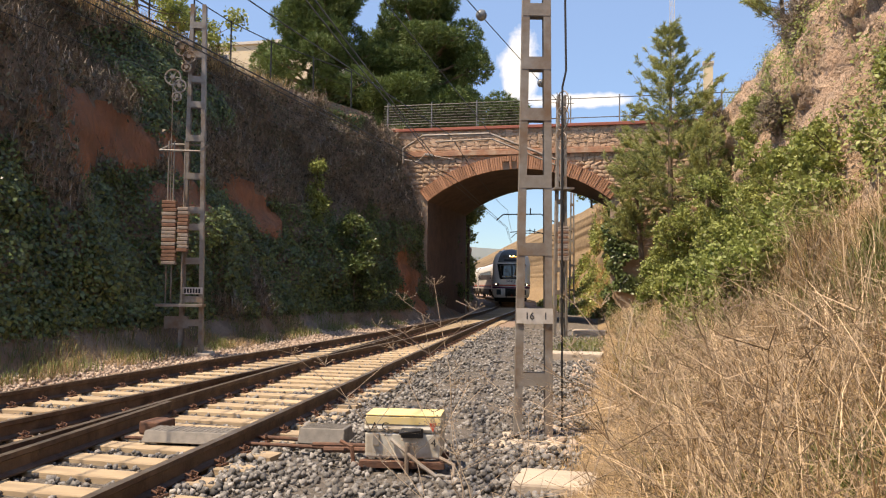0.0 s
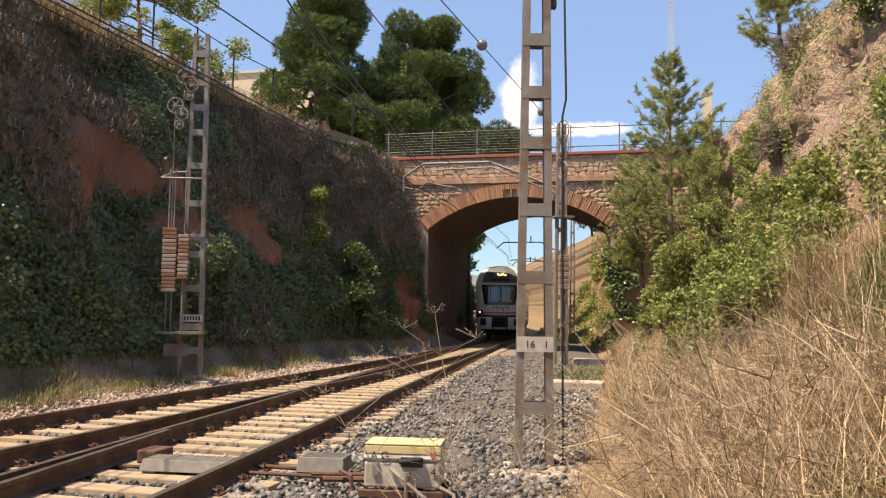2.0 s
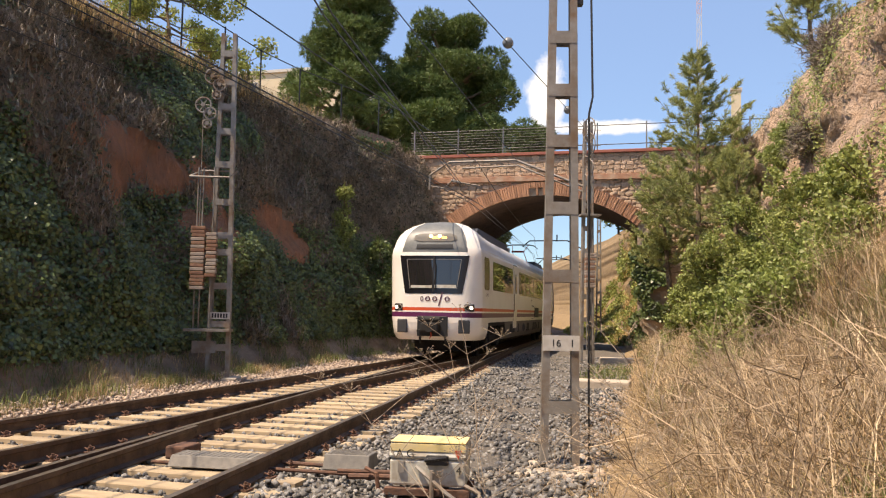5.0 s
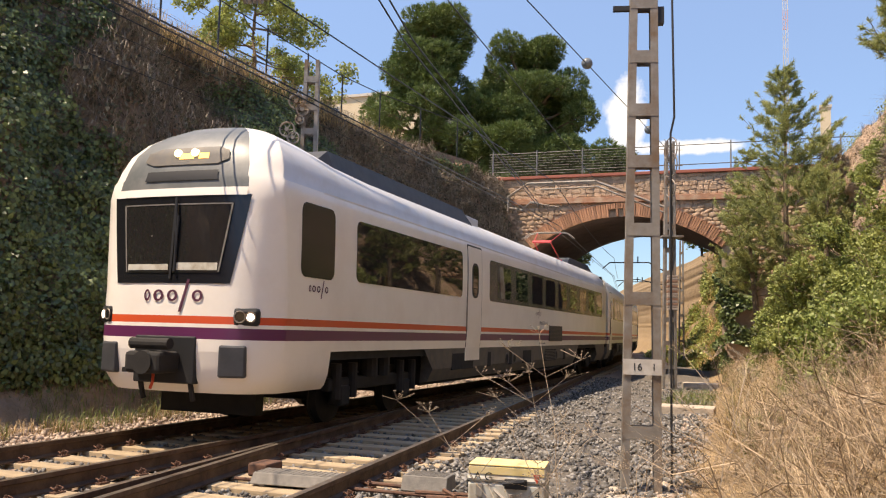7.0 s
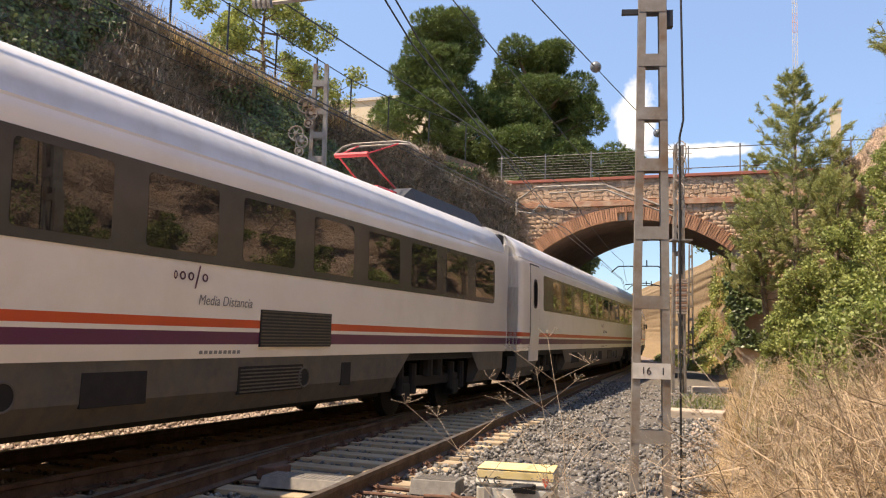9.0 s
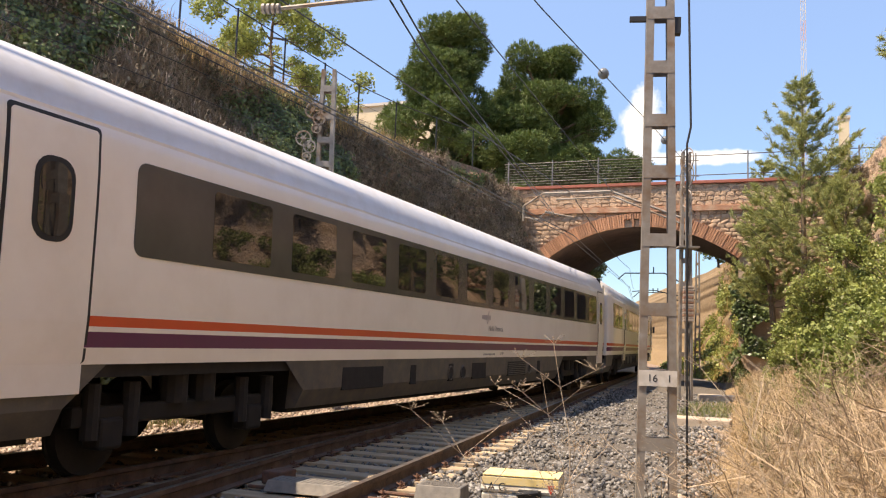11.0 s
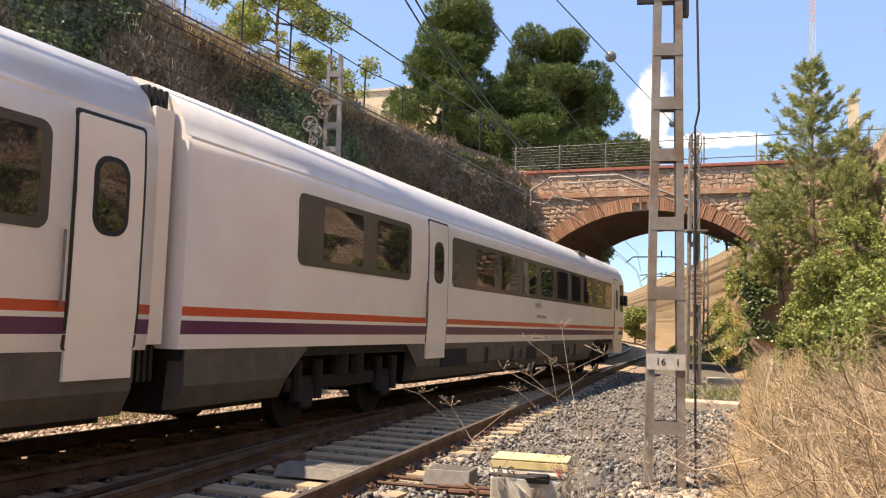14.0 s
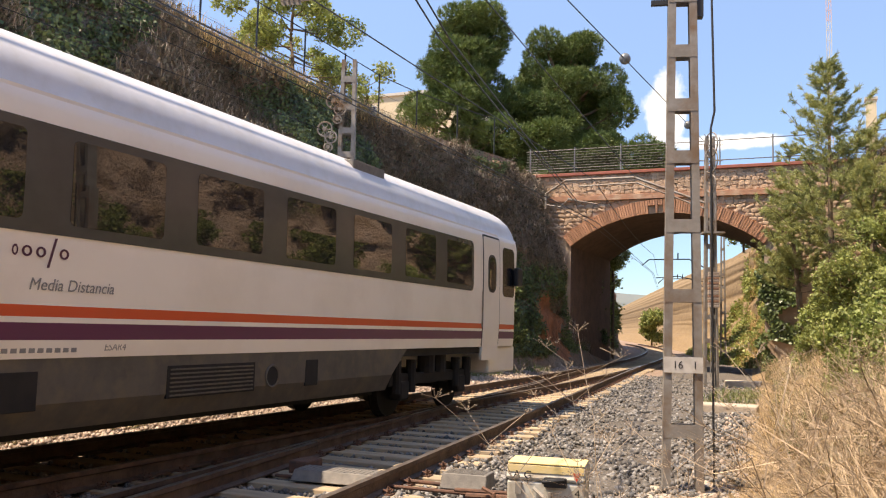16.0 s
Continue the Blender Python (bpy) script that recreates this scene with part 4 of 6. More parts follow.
SLEEPER_MESH = sleeper_mesh()
track_bed = tagged(new("track_bed"), "sandy concrete sleepers under both tracks", "sleepers", kind="structure")
rnd = random.Random(3)
for y in [-9 + 0.6 * k for k in range(20)] + SLEEPER_YS + [44.1 + 0.6 * k for k in range(90)]:
    if y < 5.5:
        spans = [(main_x(y) - 1.35, main_x(y) + 1.35), (side_x(y) - 1.28, side_x(y) + 1.32)]
    else:
        spans = [(main_x(y) - 1.35, max(side_x(y), main_x(y)) + 1.32)]
    for a, b in spans:
        b += rnd.uniform(-0.06, 0.06)
        m = Matrix.Translation(((a + b) / 2, y, -0.026 + rnd.uniform(-0.004, 0.004))) @ Matrix.Rotation(radians(rnd.uniform(-0.6, 0.6)), 4, "Z") @ Matrix.Diagonal((b - a, 1, 1, 1))
        shared("sleeper", SLEEPER_MESH, track_bed, m)

# ---- ballast ----
def ballast():
    n = 34000
    y = 3.0 + 32 * RNG.uniform(0, 1, n) ** 1.7
    d = np.array([side_x(v) for v in y])
    r = np.array([right_foot(v) for v in y])
    x = d + 0.95 + (r - 0.2 - d - 0.95) * RNG.uniform(0, 1, n)
    z = -0.25 + 0.05 * RNG.uniform(-1, 1, n) - 0.05 * np.clip((x - d - 1.4) / 1.5, 0, 1) + 0.03 * np.sin(x * 5) * np.sin(y * 3)
    v, f = rock_arrays(np.stack([x, y, z], 1), 0.036)
    tagged(arrays("ballast", v, f, STONE_GREY), "grey crushed stone track ballast", "ballast", kind="stuff")
    n = 7000
    y = 3.0 + 26 * RNG.uniform(0, 1, n) ** 1.5
    lo = np.array([main_x(v) - 1.2 for v in y])
    hi = np.array([side_x(v) + 0.9 for v in y])
    x = lo + (hi - lo) * RNG.uniform(0, 1, n)
    k = np.round((y - 3.0) / 0.6 - 0.5)
    y = 3.0 + 0.6 * (k + 0.5) + RNG.uniform(-0.16, 0.16, n)
    v, f = rock_arrays(np.stack([x, y, RNG.uniform(-0.265, -0.215, n)], 1), 0.034)
    tagged(arrays("ballast", v, f, STONE_GREY), "grey crushed stones between the sleepers", "ballast", kind="stuff")
    n = 8200
    y = 4 + 36 * RNG.uniform(0, 1, n)
    x = np.array([left_foot(v) for v in y]) + RNG.uniform(0.1, 2.0, n)
    v, f = rock_arrays(np.stack([x, y, np.interp(x - np.array([left_foot(t) for t in y]), [0, 0.5, 1.4, 2.2], [0.05, -0.1, -0.24, -0.25])], 1), 0.04)
    tagged(arrays("rubble", v, f, STONE_PALE), "pale pinkish rubble along the foot of the bank", "rubble", kind="stuff")
    n = 900
    y = 9 + 26 * RNG.uniform(0, 1, n)
    x = np.array([right_foot(v) for v in y]) + RNG.uniform(-0.9, 0.3, n)
    v, f = rock_arrays(np.stack([x, y, np.full(n, -0.27)], 1), 0.042)
    tagged(arrays("rubble", v, f, STONE_PALE), "pale stones beside the mast footings", "rubble", kind="stuff")


ballast()


# ---- point machine ----
def point_machine():
    root = tagged(new("point_machine"), "cream and yellow point machine box beside the rail", "point machine")
    root.matrix_basis = pose(-2.38, 7.98, -0.22, 0, 0, 9)
    bm = bmesh.new()
    box(bm, -0.36, 0.36, -0.24, 0.24, 0.08, 0.32, bevel=0.02)
    body = part("housing", bm, CREAM_BOX, root)
    bm = bmesh.new()
    box(bm, -0.37, 0.37, -0.25, 0.25, 0.325, 0.47, bevel=0.03)
    for v in bm.verts:
        if v.co.z > 0.4:
            v.co.y *= 0.86
    lid = part("lid", bm, CREAM_BOX, root)
    bm = bmesh.new()
    box(bm, -0.36, 0.36, -0.21, 0.21, 0.472, 0.485, bevel=0.005)
    box(bm, -0.355, 0.355, -0.243, -0.228, 0.40, 0.465)
    part("yellow_top", bm, YELLOW, lid, "sun-faded yellow painted top")
    bm = bmesh.new()
    box(bm, -0.40, 0.40, -0.3, -0.2, 0.0, 0.06)
    box(bm, -0.40, 0.40, 0.2, 0.3, 0.0, 0.06)
    part("base_frame", bm, RUST, root, "rust-brown base frame")
    bm = bmesh.new()
    box(bm, -0.01, 0.2, -0.285, -0.24, 0.28, 0.37, bevel=0.01)
    tube(bm, (-0.02, -0.3, 0.33), (0.18, -0.3, 0.36), 0.022)
    part("crank_flap", bm, BLACK, root)
    bm = bmesh.new()
    tube(bm, (0.06, -0.38, -0.12), (0.06, -0.36, 0.25), 0.022, 8)
    part("post", bm, MAST, root)
    bm = bmesh.new()
    box(bm, -0.28, -0.22, -0.262, -0.24, 0.2, 0.31)
    part("hasp", bm, MAST, root)
    bm = bmesh.new()
    path_tube(bm, [(-0.10, -0.26, 0.26), (0.0, -0.34, 0.2), (0.2, -0.42, 0.06), (0.35, -0.5, -0.02), (0.5, -0.45, -0.03), (0.5, -0.33, 0.05), (0.36, -0.26, 0.1)], 0.02, 8)
    part("cable", bm, MAST, root, "grey flexible conduit")
    bm = bmesh.new()
    t = [bm.verts.new(p) for p in ((0.255, -0.2535, 0.42), (0.325, -0.2535, 0.42), (0.29, -0.2535, 0.335))]
    bm.faces.new(t)
    part("red_mark", bm, RED, root)
    for text, x, z in (("A G", -0.30, 0.345), ("4", 0.27, 0.2)):
        c = bpy.data.curves.new("lettering", "FONT")
        c.body, c.size, c.extrude = text, 0.105, 0.001
        c.materials.append(BLACK)
        ob = new("lettering", c)
        ob.parent = root
        ob.matrix_basis = pose(x, -0.2545, z, 90, 0, 0)
    # rods under the covers
    bm = bmesh.new()
    tube(bm, (-0.36, 0.05, 0.14), (-0.95, 0.12, 0.12), 0.022)
    tube(bm, (-0.36, -0.08, 0.12), (-0.8, -0.02, 0.10), 0.03)
    path_tube(bm, [(-0.62, -0.1, 0.2), (-0.5, -0.16, 0.16), (-0.48, -0.18, 0.02), (-0.3, -0.3, -0.06)], 0.022)
    part("drive_rod", bm, RUST, root)


point_machine()


def cover(x, y, w, d, turn, z1, label):
    root = tagged(new("rod_cover"), label, "rod cover")
    root.matrix_basis = pose(x, y, 0, 0, 0, turn)
    bm = bmesh.new()
    box(bm, -w / 2, w / 2, -d / 2, d / 2, -0.165, z1)
    for v in bm.verts:
        if v.co.z > -0.1:
            v.co.y *= 0.72
            v.co.x *= 0.97
    bmesh.ops.bevel(bm, geom=bm.edges[:], offset=0.008, segments=1, affect="EDGES")
    part("shell", bm, CAST_GREY, root)
    bm = bmesh.new()
    for k in range(16):
        a = -w / 2 + 0.05 + (w - 0.1) * k / 15
        for j in range(7):
            b = -d * 0.33 + d * 0.66 * j / 6
            box(bm, a - 0.011, a + 0.011, b - 0.005, b + 0.005, z1 - 0.004, z1 + 0.005)
    tagged(part("tread_studs", bm, CAST_GREY, root), kind="stuff")


cover(-4.72, 8.1, 1.02, 0.44, 6, -0.05, "grey studded cast cover between the rails")
cover(-3.42, 8.5, 0.5, 0.42, 6, -0.01, "grey studded cast cover beside the rail")
bm = bmesh.new()
tube(bm, (-5.5, 8.45, -0.15), (-3.2, 8.4, -0.15), 0.022)
tube(bm, (-5.5, 8.0, -0.16), (-3.0, 8.1, -0.15), 0.02)
box(bm, -5.48, -5.24, 8.2, 8.55, -0.165, -0.02, bevel=0.02)
tagged(link("switch_rod", bm, RUST), "rusty switch rods crossing under the rails", "switch rod")


# ---- masts ----
def channel_post(x0, x1, d, h, wx=0.09):
    """One leaning leg of the mast: a channel section open inwards."""
    bm = bmesh.new()
    s = 1 if x0 > 0 else -1
    sec = [(0, -d / 2), (wx, -d / 2), (wx, -d / 2 + 0.012), (0.012, -d / 2 + 0.012), (0.012, d / 2 - 0.012), (wx, d / 2 - 0.012), (wx, d / 2), (0, d / 2)]
    lo, hi = [[bm.verts.new((xx - s * p, q, z)) for p, q in sec] for z, xx in ((0, x0), (h, x1))]
    for i in range(8):
        bm.faces.new((lo[i], lo[(i + 1) % 8], hi[(i + 1) % 8], hi[i]))
    bm.faces.new(lo[::-1])
    bm.faces.new(hi)
    bmesh.ops.recalc_face_normals(bm, faces=bm.faces[:])
    return bm


def mast(x, y, z, h, w0, w1, d, battens, label, turn=0.0):
    root = tagged(new("catenary_mast"), label, "catenary mast")
    root.matrix_basis = pose(x, y, z, 0, 0, turn)
    for s in (-1, 1):
        part("leg", channel_post(s * w0 / 2, s * w1 / 2, d, h), MAST, root)
    for zc in battens:
        w = w0 + (w1 - w0) * zc / h
        for q in (-d / 2 - 0.004, d / 2 - 0.006):
            bm = bmesh.new()
            box(bm, -w / 2 + 0.004, w / 2 - 0.004, q, q + 0.010, zc - 0.075, zc + 0.075)
            part("batten", bm, MAST, root)
    return root


m1 = mast(-1.44, 10.1, -0.3, 9.0, 0.46, 0.25, 0.16, [0.7, 2.24, 3.05, 3.86, 4.48, 5.13, 5.8, 6.5, 7.2, 7.9, 8.6], "tall grey steel batten mast beside the point machine", 14)
bm = bmesh.new()
box(bm, -0.215, 0.215, -0.098, -0.088, 1.36, 1.54)
pl = part("number_plate", bm, PLATE_WHITE, m1, "off-white painted plate")
for text, x in (("16", -0.12), ("1", 0.10)):
    c = bpy.data.curves.new("lettering", "FONT")
    c.body, c.size, c.extrude = text, 0.12, 0.001
    c.materials.append(BLACK)
    ob = new("lettering", c)
    ob.parent = pl
    ob.matrix_basis = pose(x, -0.1, 1.41, 90, 0, 0)
bm = bmesh.new()
box(bm, -0.36, -0.15, -0.03, 0.03, 5.72, 5.78)
part("bracket", bm, BLACK, m1)
bm = bmesh.new()
box(bm, 0.10, 0.24, -0.06, 0.06, 5.55, 5.75)
part("cable_clamp", bm, BLACK, m1)
# down cable on the mast
bm = bmesh.new()
path_tube(bm, [(0.30, -0.02, 9.0), (0.33, -0.05, 6.0), (0.36, -0.05, 4.4), (0.32, -0.03, 4.2), (0.34, -0.02, 0.1)], 0.013)
part("down_cable", bm, BLACK, m1)
# tube cantilever over the tracks
bm = bmesh.new()
path_tube(bm, [(-0.1, 0, 6.9), (-2.8, 0.3, 6.3), (-5.0, 0.6, 6.24)], 0.03, 8)
path_tube(bm, [(-0.1, 0, 8.0), (-2.8, 0.3, 6.3)], 0.022, 8)
for k in range(4):
    tube(bm, (-5.02 - 0.07 * k, 0.6, 6.24), (-5.06 - 0.07 * k, 0.6, 6.24), 0.07, 12)
part("cantilever", bm, MAST, m1)
for x, y, w, d, z0, z1 in ((-1.45, 9.85, 0.8, 0.9, -0.8, -0.27), (-0.72, 7.55, 1.0, 0.62, -0.8, -0.17), (-1.95, 21.0, 1.3, 0.8, -0.8, -0.1), (-2.4, 31.0, 1.2, 0.8, -0.8, -0.05)):
    bm = bmesh.new()
    box(bm, x - w / 2, x + w / 2, y - d / 2, y + d / 2, z0, z1, bevel=0.03)
    tagged(link("concrete_footing", bm, CONCRETE), "weathered pale concrete footing block in the grass", "footing")

m2 = mast(-10.63, 17.9, -0.2, 8.3, 0.56, 0.36, 0.2, [0.75, 1.3, 2.2, 3.0, 3.4, 4.2, 5.1, 5.9, 6.5, 7.1, 7.8], "grey steel batten mast with balance weights", 20)


def weight_stack(root, x, y, z0, z1, r, label):
    n = int((z1 - z0) / 0.085)
    st = new("weight_stack")
    st.parent = root
    tagged(st, label)
    for k in range(n):
        bm = bmesh.new()
        a = z0 + k * (z1 - z0) / n
        jx = rnd.uniform(-0.012, 0.012)
        box(bm, x - r + jx, x + r + jx, y - r * 0.7, y + r * 0.7, a + 0.006, a + (z1 - z0) / n - 0.006, bevel=0.012)
        part("weight", bm, WEIGHT_RUST if rnd.random() < 0.6 else WEIGHT_PALE, st)


WEIGHT_RUST = mat("rusty_weight", (0.22, 0.11, 0.07), 0.9, color2=(0.33, 0.19, 0.12), scale=6)
WEIGHT_PALE = mat("faded_weight", (0.40, 0.33, 0.27), 0.9, color2=(0.30, 0.23, 0.18), scale=6)


def pulley(root, c, r, axis=(0, 1, 0)):
    bm = bmesh.new()
    torus(bm, c, axis, r, 0.022, 22, 6)
    for k in range(3):
        a = math.pi * k / 3
        tube(bm, Vector(c) + Vector((math.cos(a) * r, 0, math.sin(a) * r)), Vector(c) - Vector((math.cos(a) * r, 0, math.sin(a) * r)), 0.012, 6)
    tube(bm, (c[0], c[1] - 0.07, c[2]), (c[0], c[1] + 0.07, c[2]), 0.05, 10)
    part("pulley", bm, MAST, root)


weight_stack(m2, -0.52, -0.14, 2.1, 3.6, 0.16, "rust-brown stack of iron balance weights")
weight_stack(m2, -0.20, -0.20, 2.4, 3.45, 0.12, "faded brown stack of iron balance weights")
for x, y, z in ((-0.52, -0.2, 6.5), (-0.32, -0.2, 7.2)):
    pulley(m2, (x, y, z), 0.18)
    pulley(m2, (x + 0.16, y, z - 0.2), 0.14)
    pulley(m2, (x + 0.1, y, z - 0.45), 0.10)
bm = bmesh.new()
for x, y in ((-0.58, -0.14), (-0.46, -0.14), (-0.2, -0.2)):
    tube(bm, (x, y, 1.2), (x, y, 5.0), 0.018)
tube(bm, (-0.52, -0.14, 3.6), (-0.52, -0.2, 6.5), 0.01)
part("guide_rod", bm, MAST, m2)
bm = bmesh.new()
box(bm, -0.75, 0.3, -0.4, 0.15, 1.13, 1.19)
part("platform", bm, MAST, m2)
bm = bmesh.new()
box(bm, -0.6, -0.05, -0.12, 0.0, 0.62, 0.9)
part("junction_box", bm, MAST, m2)
bm = bmesh.new()
path_tube(bm, [(-0.75, -0.35, 4.75), (0.15, -0.35, 4.75), (0.3, 0.0, 4.95), (-0.55, 0.0, 4.95), (-0.75, -0.35, 4.75)], 0.025)
part("guide_frame", bm, MAST, m2)
bm = bmesh.new()
box(bm, -0.2, 0.26, -0.112, -0.104, 1.42, 1.58)
part("number_plate", bm, PLATE_WHITE, m2, "white plate")
bm = bmesh.new()
for k in range(6):
    box(bm, -0.16 + 0.065 * k, -0.12 + 0.065 * k, -0.118, -0.112, 1.45, 1.55)
part("number_bars", bm, BLACK, m2)
bm = bmesh.new()
box(bm, -0.5, 0.5, -0.4, 0.4, -0.5, 0.06, bevel=0.04)
part("footing", bm, CONCRETE, m2, "concrete footing")

m3 = mast(-3.35, 30.0, -0.3, 8.6, 0.5, 0.3, 0.25, [0.8, 1.6, 2.4, 3.2, 4.0, 4.8, 5.6, 6.4, 7.2, 8.0], "grey steel mast with pulleys and balance weights near the bridge", 20)
for z in (6.9, 7.7, 8.25):
    pulley(m3, (-0.05, -0.35, z), 0.42 if z > 7 else 0.3, (1, 0.3, 0))
weight_stack(m3, 0.0, -0.4, 2.7, 3.9, 0.17, "grey stack of balance weights")
bm = bmesh.new()
for x in (-0.1, 0.1):
    tube(bm, (x, -0.4, 0.4), (x, -0.4, 6.6), 0.02)
box(bm, -0.35, 0.35, -0.55, 0.1, 5.2, 5.26)
part("guide_rod", bm, MAST, m3)
# cantilever towards the tracks
bm = bmesh.new()
c3 = [(-0.15, 0, 6.3), (-2.6, 0.0, 7.32), (-5.1, 0.0, 7.32), (-5.85, 0.0, 6.85), (-5.85, 0.0, 6.3)]
path_tube(bm, c3, 0.045, 8)
path_tube(bm, [(-0.15, 0, 6.1), (-2.5, 0.0, 7.12), (-4.6, 0.0, 7.08)], 0.03, 8)
path_tube(bm, [(-5.85, 0, 6.45), (-5.3, 0, 6.35), (-5.0, 0, 6.62), (-3.9, 0, 6.4)], 0.025, 8)
cl = part("cantilever", bm, MAST, m3, "grey tubular cantilever arm")
cl.matrix_basis = pose(0, 0, 0, 0, 0, -20)
bm = bmesh.new()
for k in range(5):
    tube(bm, (-5.0 + 0.07 * k, 0, 6.62 - 0.014 * k), (-4.97 + 0.07 * k, 0, 6.62 - 0.014 * k), 0.06, 10)
ins = part("insulator", bm, CABLE_PALE, m3)
ins.matrix_basis = pose(0, 0, 0, 0, 0, -20)


def far_mast(x, y, h, arm):
    root = mast(x, y, -0.3, h, 0.4, 0.25, 0.2, [0.8 * k for k in range(1, 10)], "dark steel mast beyond the bridge")
    bm = bmesh.new()
    path_tube(bm, [(0, 0, 5.4), (arm * 0.45, 0, 6.6), (arm, 0, 6.6), (arm * 1.1, 0, 6.2)], 0.04)
    path_tube(bm, [(0, 0, 4.9), (arm * 0.6, 0, 5.5), (arm * 0.9, 0, 5.4)], 0.03)
    tube(bm, (arm * 0.6, 0, 6.55), (arm * 0.6, 0, 7.0), 0.04)
    tube(bm, (arm * 0.7, 0, 6.55), (arm * 0.7, 0, 7.0), 0.04)
    part("cantilever", bm, WIRE, root)


far_mast(-5.5, 56, 8, -4.6)
far_mast(-8.3, 76, 8, -4.2)
bm = bmesh.new()
tube(bm, (0, 0, 0), (0, 0, 6.9), 0.09, 8)
for z, w in ((6.2, 0.9), (6.6, 0.7)):
    box(bm, -w, w, -0.05, 0.05, z - 0.05, z + 0.05)
pole = tagged(link("line_pole", bm, BARK), "dark old line pole with crossarms", "pole")
pole.location = (-11.35, 51, -0.2)


# ---- wires ----
def wire(name, pts, r=0.012, sag=0.0, material=WIRE, label="dark overhead wire along the track"):
    bm = bmesh.new()
    line = []
    for a, b in zip(pts, pts[1:]):
        for k in range(10):
            t = k / 10
            line.append(Vector(a).lerp(Vector(b), t) - Vector((0, 0, 4 * sag * t * (1 - t))))
    line.append(Vector(pts[-1]))
    path_tube(bm, line, r, 5)
    return tagged(link(name, bm, material), label, "wire")


wire("contact_wire", [(-7.7, -40, 5.4), (-7.3, 30, 5.45), (-9.8, 56, 5.4), (-12.9, 76, 5.4)], 0.014)
wire("contact_wire", [(-7.6, -40, 5.4), (-7.6, 30, 5.47), (-9.9, 56, 5.42), (-13.0, 76, 5.4)], 0.012)
wire("messenger_wire", [(-7.6, -40, 7.0), (-7.4, 30, 7.0), (-9.8, 56, 6.6), (-12.9, 76, 6.6)], 0.014, 0.3)
wire("contact_wire", [(-1.2, -6, 5.35), (-4.15, 7.7, 5.45), (-4.75, 10.4, 5.5), (-8.0, 30, 6.1)], 0.012)
wire("contact_wire", [(-1.05, -6, 5.35), (-4.02, 7.7, 5.45), (-4.62, 10.4, 5.5), (-7.9, 30, 6.1)], 0.012)
wire("messenger_wire", [(-4.2, -10, 7.5), (-5.2, 13, 7.2), (-5.9, 30, 7.0)], 0.012)
bal = wire("balance_wire", [(-4.6, -10, 6.6), (-4.05, 14, 7.4), (-3.5, 29.7, 8.1)], 0.012)
for y, x, z in ((18.5, -3.88, 7.6), (26.5, -3.6, 7.93)):
    bm = bmesh.new()
    bmesh.ops.create_uvsphere(bm, u_segments=10, v_segments=8, radius=0.13)
    i = tagged(link("wire_insulator", bm, GLASS_GREY, smooth=True), "round grey glass wire insulator", "insulator")
    i.location = (x, y, z)
for dz in (0.0, 0.55):
    wire("feeder_cable", [(-12.6, -20, 6.9 + dz), (-11.1, 17.9, 6.3 + dz), (-11.6, 38, 7.2 + dz)], 0.008, 0.25, WIRE, "dark cable slung along the bank")
wire("feeder_cable", [(-13.6, 0, 8.6), (-10.9, 17.9, 7.0)], 0.014, 0.1, WIRE, "dark anchor cable of the mast")


# ---- fence and coping above the bank ----
def top_x(y):
    pr = profile(y)
    return pr[3][0] - 0.35


fence = tagged(new("fence"), "thin dark wire fence along the top of the bank", "fence")
ys = [2 + 2.6 * k for k in range(14)]
for y in ys:
    bm = bmesh.new()
    tube(bm, (top_x(y), y, 9.1), (top_x(y), y, 11.15), 0.03, 6)
    part("fence_post", bm, WIRE, fence)
for z in (11.1, 10.4, 9.8):
    bm = bmesh.new()
    path_tube(bm, [(top_x(y), y, z) for y in ys], 0.02 if z > 11 else 0.006, 5)
    part("fence_wire", bm, WIRE, fence)
bm = bmesh.new()
yy = [0 + 1.5 * k for k in range(26)]
for a, b in zip(yy, yy[1:]):
    vs = [bm.verts.new((top_x(v) + dx, v, z)) for v in (a, b) for dx, z in ((-0.2, 8.8), (-0.2, 9.42), (0.12, 9.42), (0.12, 8.8))]
    for f in ((0, 1, 5, 4), (1, 2, 6, 5), (2, 3, 7, 6)):
        bm.faces.new([vs[i] for i in f])
tagged(link("bank_coping", bm, DARK_EARTH), "dark weathered coping along the bank's top", "coping", kind="structure")

railing = tagged(new("bridge_railing"), "thin dark metal railing on the bridge parapet", "railing")
for k in range(10):
    bm = bmesh.new()
    x = -13.0 + 2.25 * k
    tube(bm, (x, B0 + 0.2, 9.1), (x, B0 + 0.2, 10.45), 0.035, 6)
    part("railing_post", bm, CABLE_PALE, railing)
for k in range(9):
    z = 9.28 + 0.13 * k
    bm = bmesh.new()
    full = k in (1, 8)
    tube(bm, (-13.2, B0 + 0.2, z), (7 if full else -5.9, B0 + 0.2, z), 0.022 if full else 0.012, 5)
    part("railing_bar", bm, WIRE, railing)


